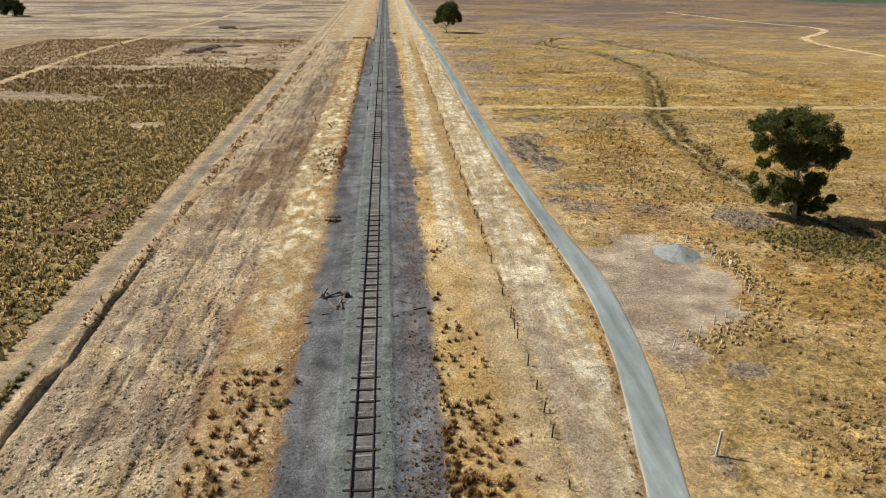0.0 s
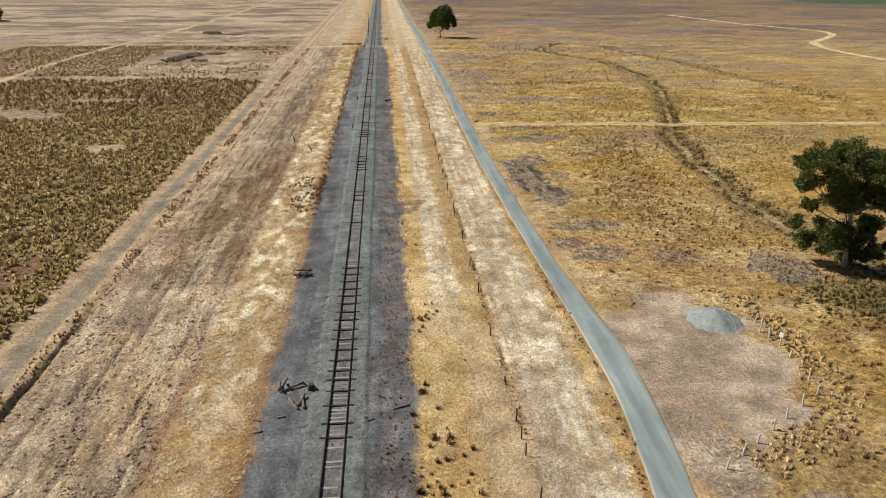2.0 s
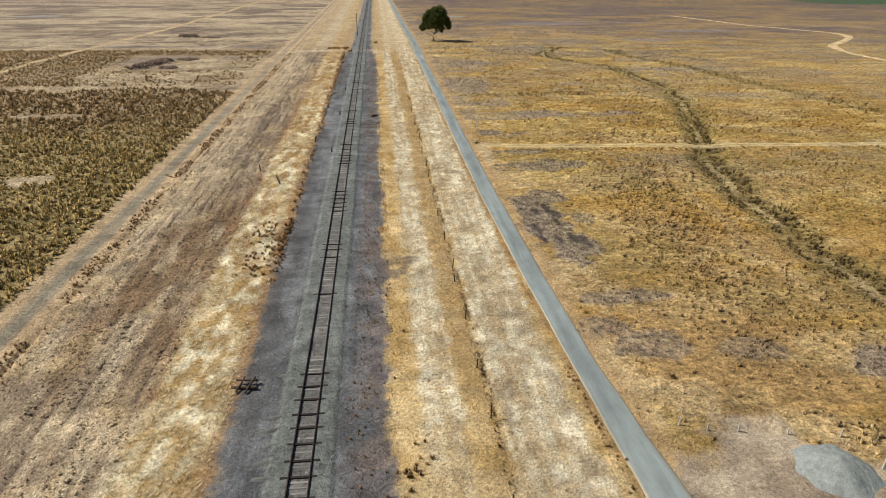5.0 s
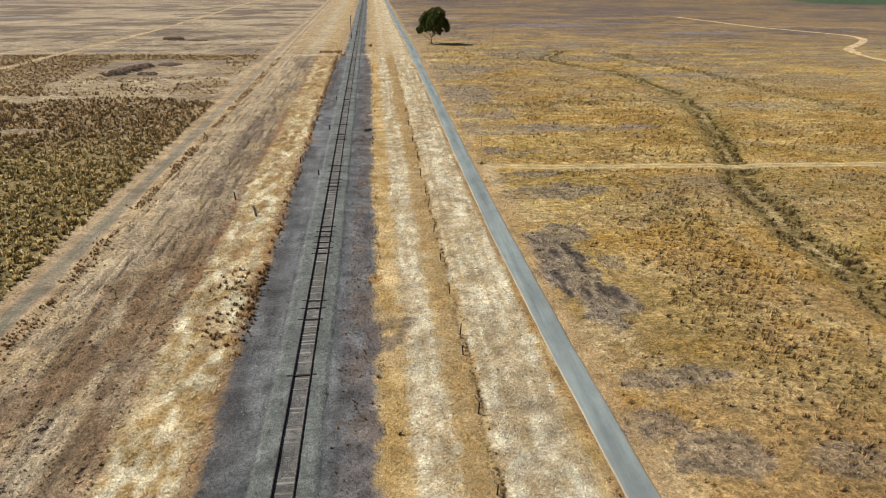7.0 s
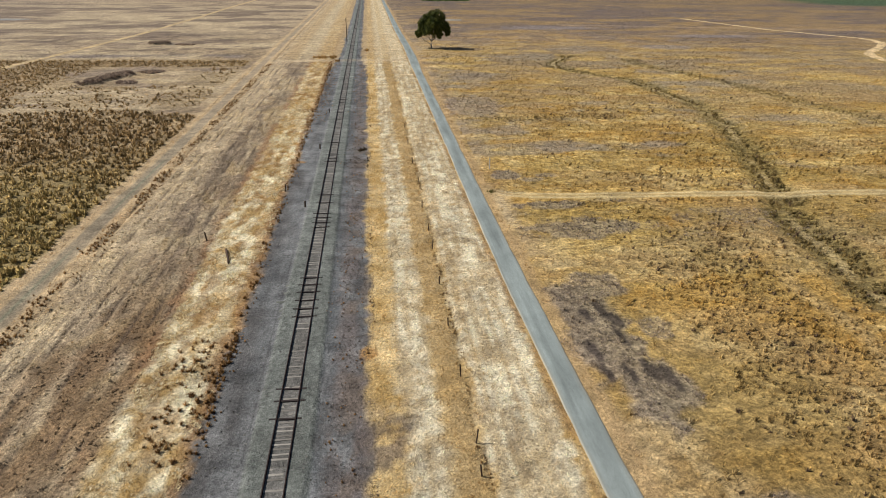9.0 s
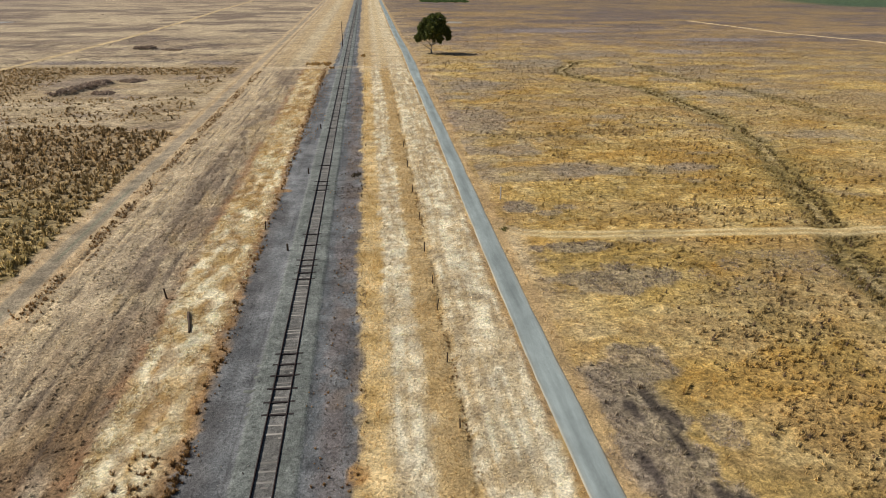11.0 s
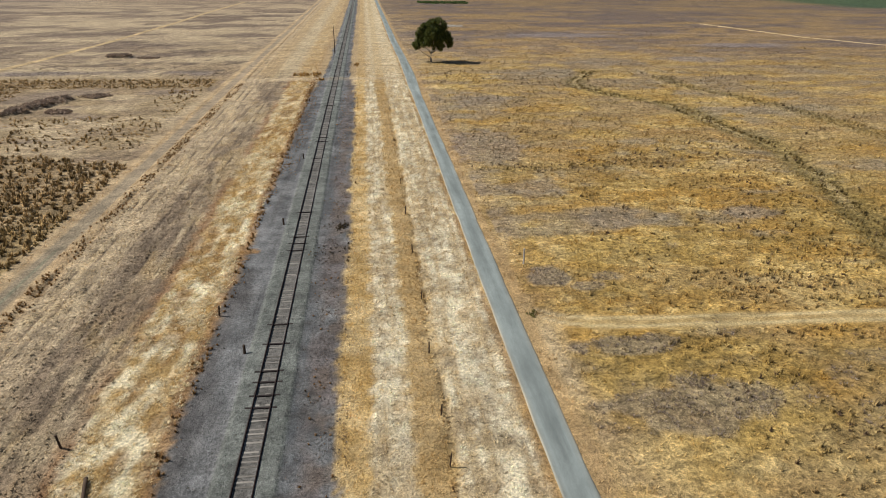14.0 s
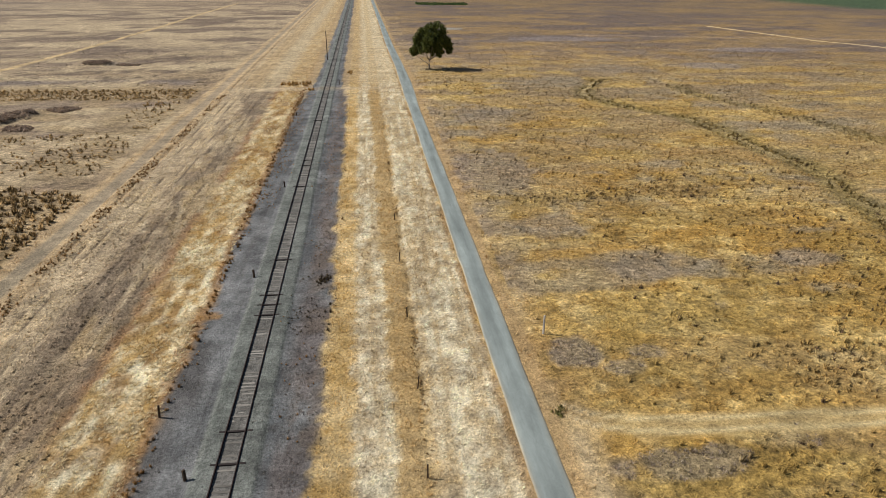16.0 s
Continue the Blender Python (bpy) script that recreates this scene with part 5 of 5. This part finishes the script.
# low dead weeds on the eastern half of the ballast
x, y, g = scatter(11000, 2.6, 7.2, 30, 300, 148, 1.4)
x, y = keep(g.uniform(0, 1, len(x)) < 0.1 + 0.9 * step(0.44, 0.6, fbm(x / 1.2, y / 2.4, 149, 3)) * step(2.8, 4.4, x), x, y)
c = lin(96, 84, 78) + (lin(150, 136, 124) - lin(96, 84, 78)) * g.uniform(0, 1, (len(x), 1))
tufts("ballast_weeds", x, y, colour_and_height(x, y)[1], 0.14 * g.uniform(0.4, 1.6, len(x)), 0.2 * g.uniform(0.5, 1.5, len(x)), c, 9, 150, "low grey-brown dead weeds on old ballast", width=0.1)
# green bushes in the ditch past the yard and at the ballast's edge
g = np.random.default_rng(107)
x = np.concatenate([-7.1 + g.normal(0, 0.3, 14), -30.4 + g.normal(0, 0.25, 60), 26.3 + g.normal(0, 0.25, 8), 61 + g.normal(0, 5.0, 700)])
y = np.concatenate([46.6 + g.normal(0, 0.35, 14), 50.5 + g.normal(0, 2.6, 60), 172.4 + g.normal(0, 0.4, 8), 78 + g.normal(0, 2.8, 700)])
c = lin(116, 110, 62) + (lin(160, 142, 86) - lin(116, 110, 62)) * g.uniform(0, 1, (len(x), 1))
s = g.uniform(0.5, 1.1, len(x))
tussocks("green_weeds", x, y, colour_and_height(x, y)[1], 0.5 * s, 0.42 * s, c, 7, "small green weeds among dry grass", "weeds")
# far brush on the western mounds and a hedge near the skyline
g = np.random.default_rng(108)
x, y = g.uniform(-92, -58, 24000), g.uniform(270, 392, 24000)
w = np.maximum.reduce([blob(x, y, -72.5, 288, 2.6, 14, -18), blob(x, y, -83, 382, 5, 3.4), blob(x, y, -65, 282, 3, 3), blob(x, y, -63.3, 302, 4, 3), 0.7 * blob(x, y, -71, 380, 4, 3)])
x, y = keep((w > 0.3) & (g.uniform(0, 1, len(x)) < 0.5 * w), x, y)
c = lin(134, 116, 102) + (lin(176, 154, 132) - lin(134, 116, 102)) * g.uniform(0, 1, (len(x), 1))
domes("mound_brush", x, y, colour_and_height(x, y)[1], 0.5 + 0 * x, 0.7 + 0 * x, c, 12, 8, "brown brush on a low earth mound")
x, y = g.uniform(60, 104, 500), g.normal(760, 5, 500)
c = lin(64, 84, 48) + (lin(96, 112, 62) - lin(64, 84, 48)) * g.uniform(0, 1, (len(x), 1))
domes("far_hedge", x, y, colour_and_height(x, y)[1], 1.3 * g.uniform(0.4, 1.1, 500), 1.5 + 0 * x, c, 20, 9, "low dark green thicket far off")

# loose rubble on the ballast
g = np.random.default_rng(109)
x, y = g.uniform(-6.6, 6.8, 16000), 30 + 230 * g.uniform(0, 1, 16000) ** 1.6
x, y = keep((np.abs(np.abs(x) - 0.75) > 0.12) & ((np.abs(x) > 1.4) | (g.uniform(0, 1, 16000) < 0.3)), x, y)
c = lin(92, 88, 82) + (lin(150, 146, 138) - lin(92, 88, 82)) * g.uniform(0, 1, (len(x), 1))
s = 0.1 + 0.75 * g.uniform(0, 1, len(x)) ** 5
domes("ballast_rubble", x, y, colour_and_height(x, y)[1], 0.10 * s, 0.13 * s, c, 5, 10, "loose grey stones on the railway ballast", scale=0.8, category="stones")
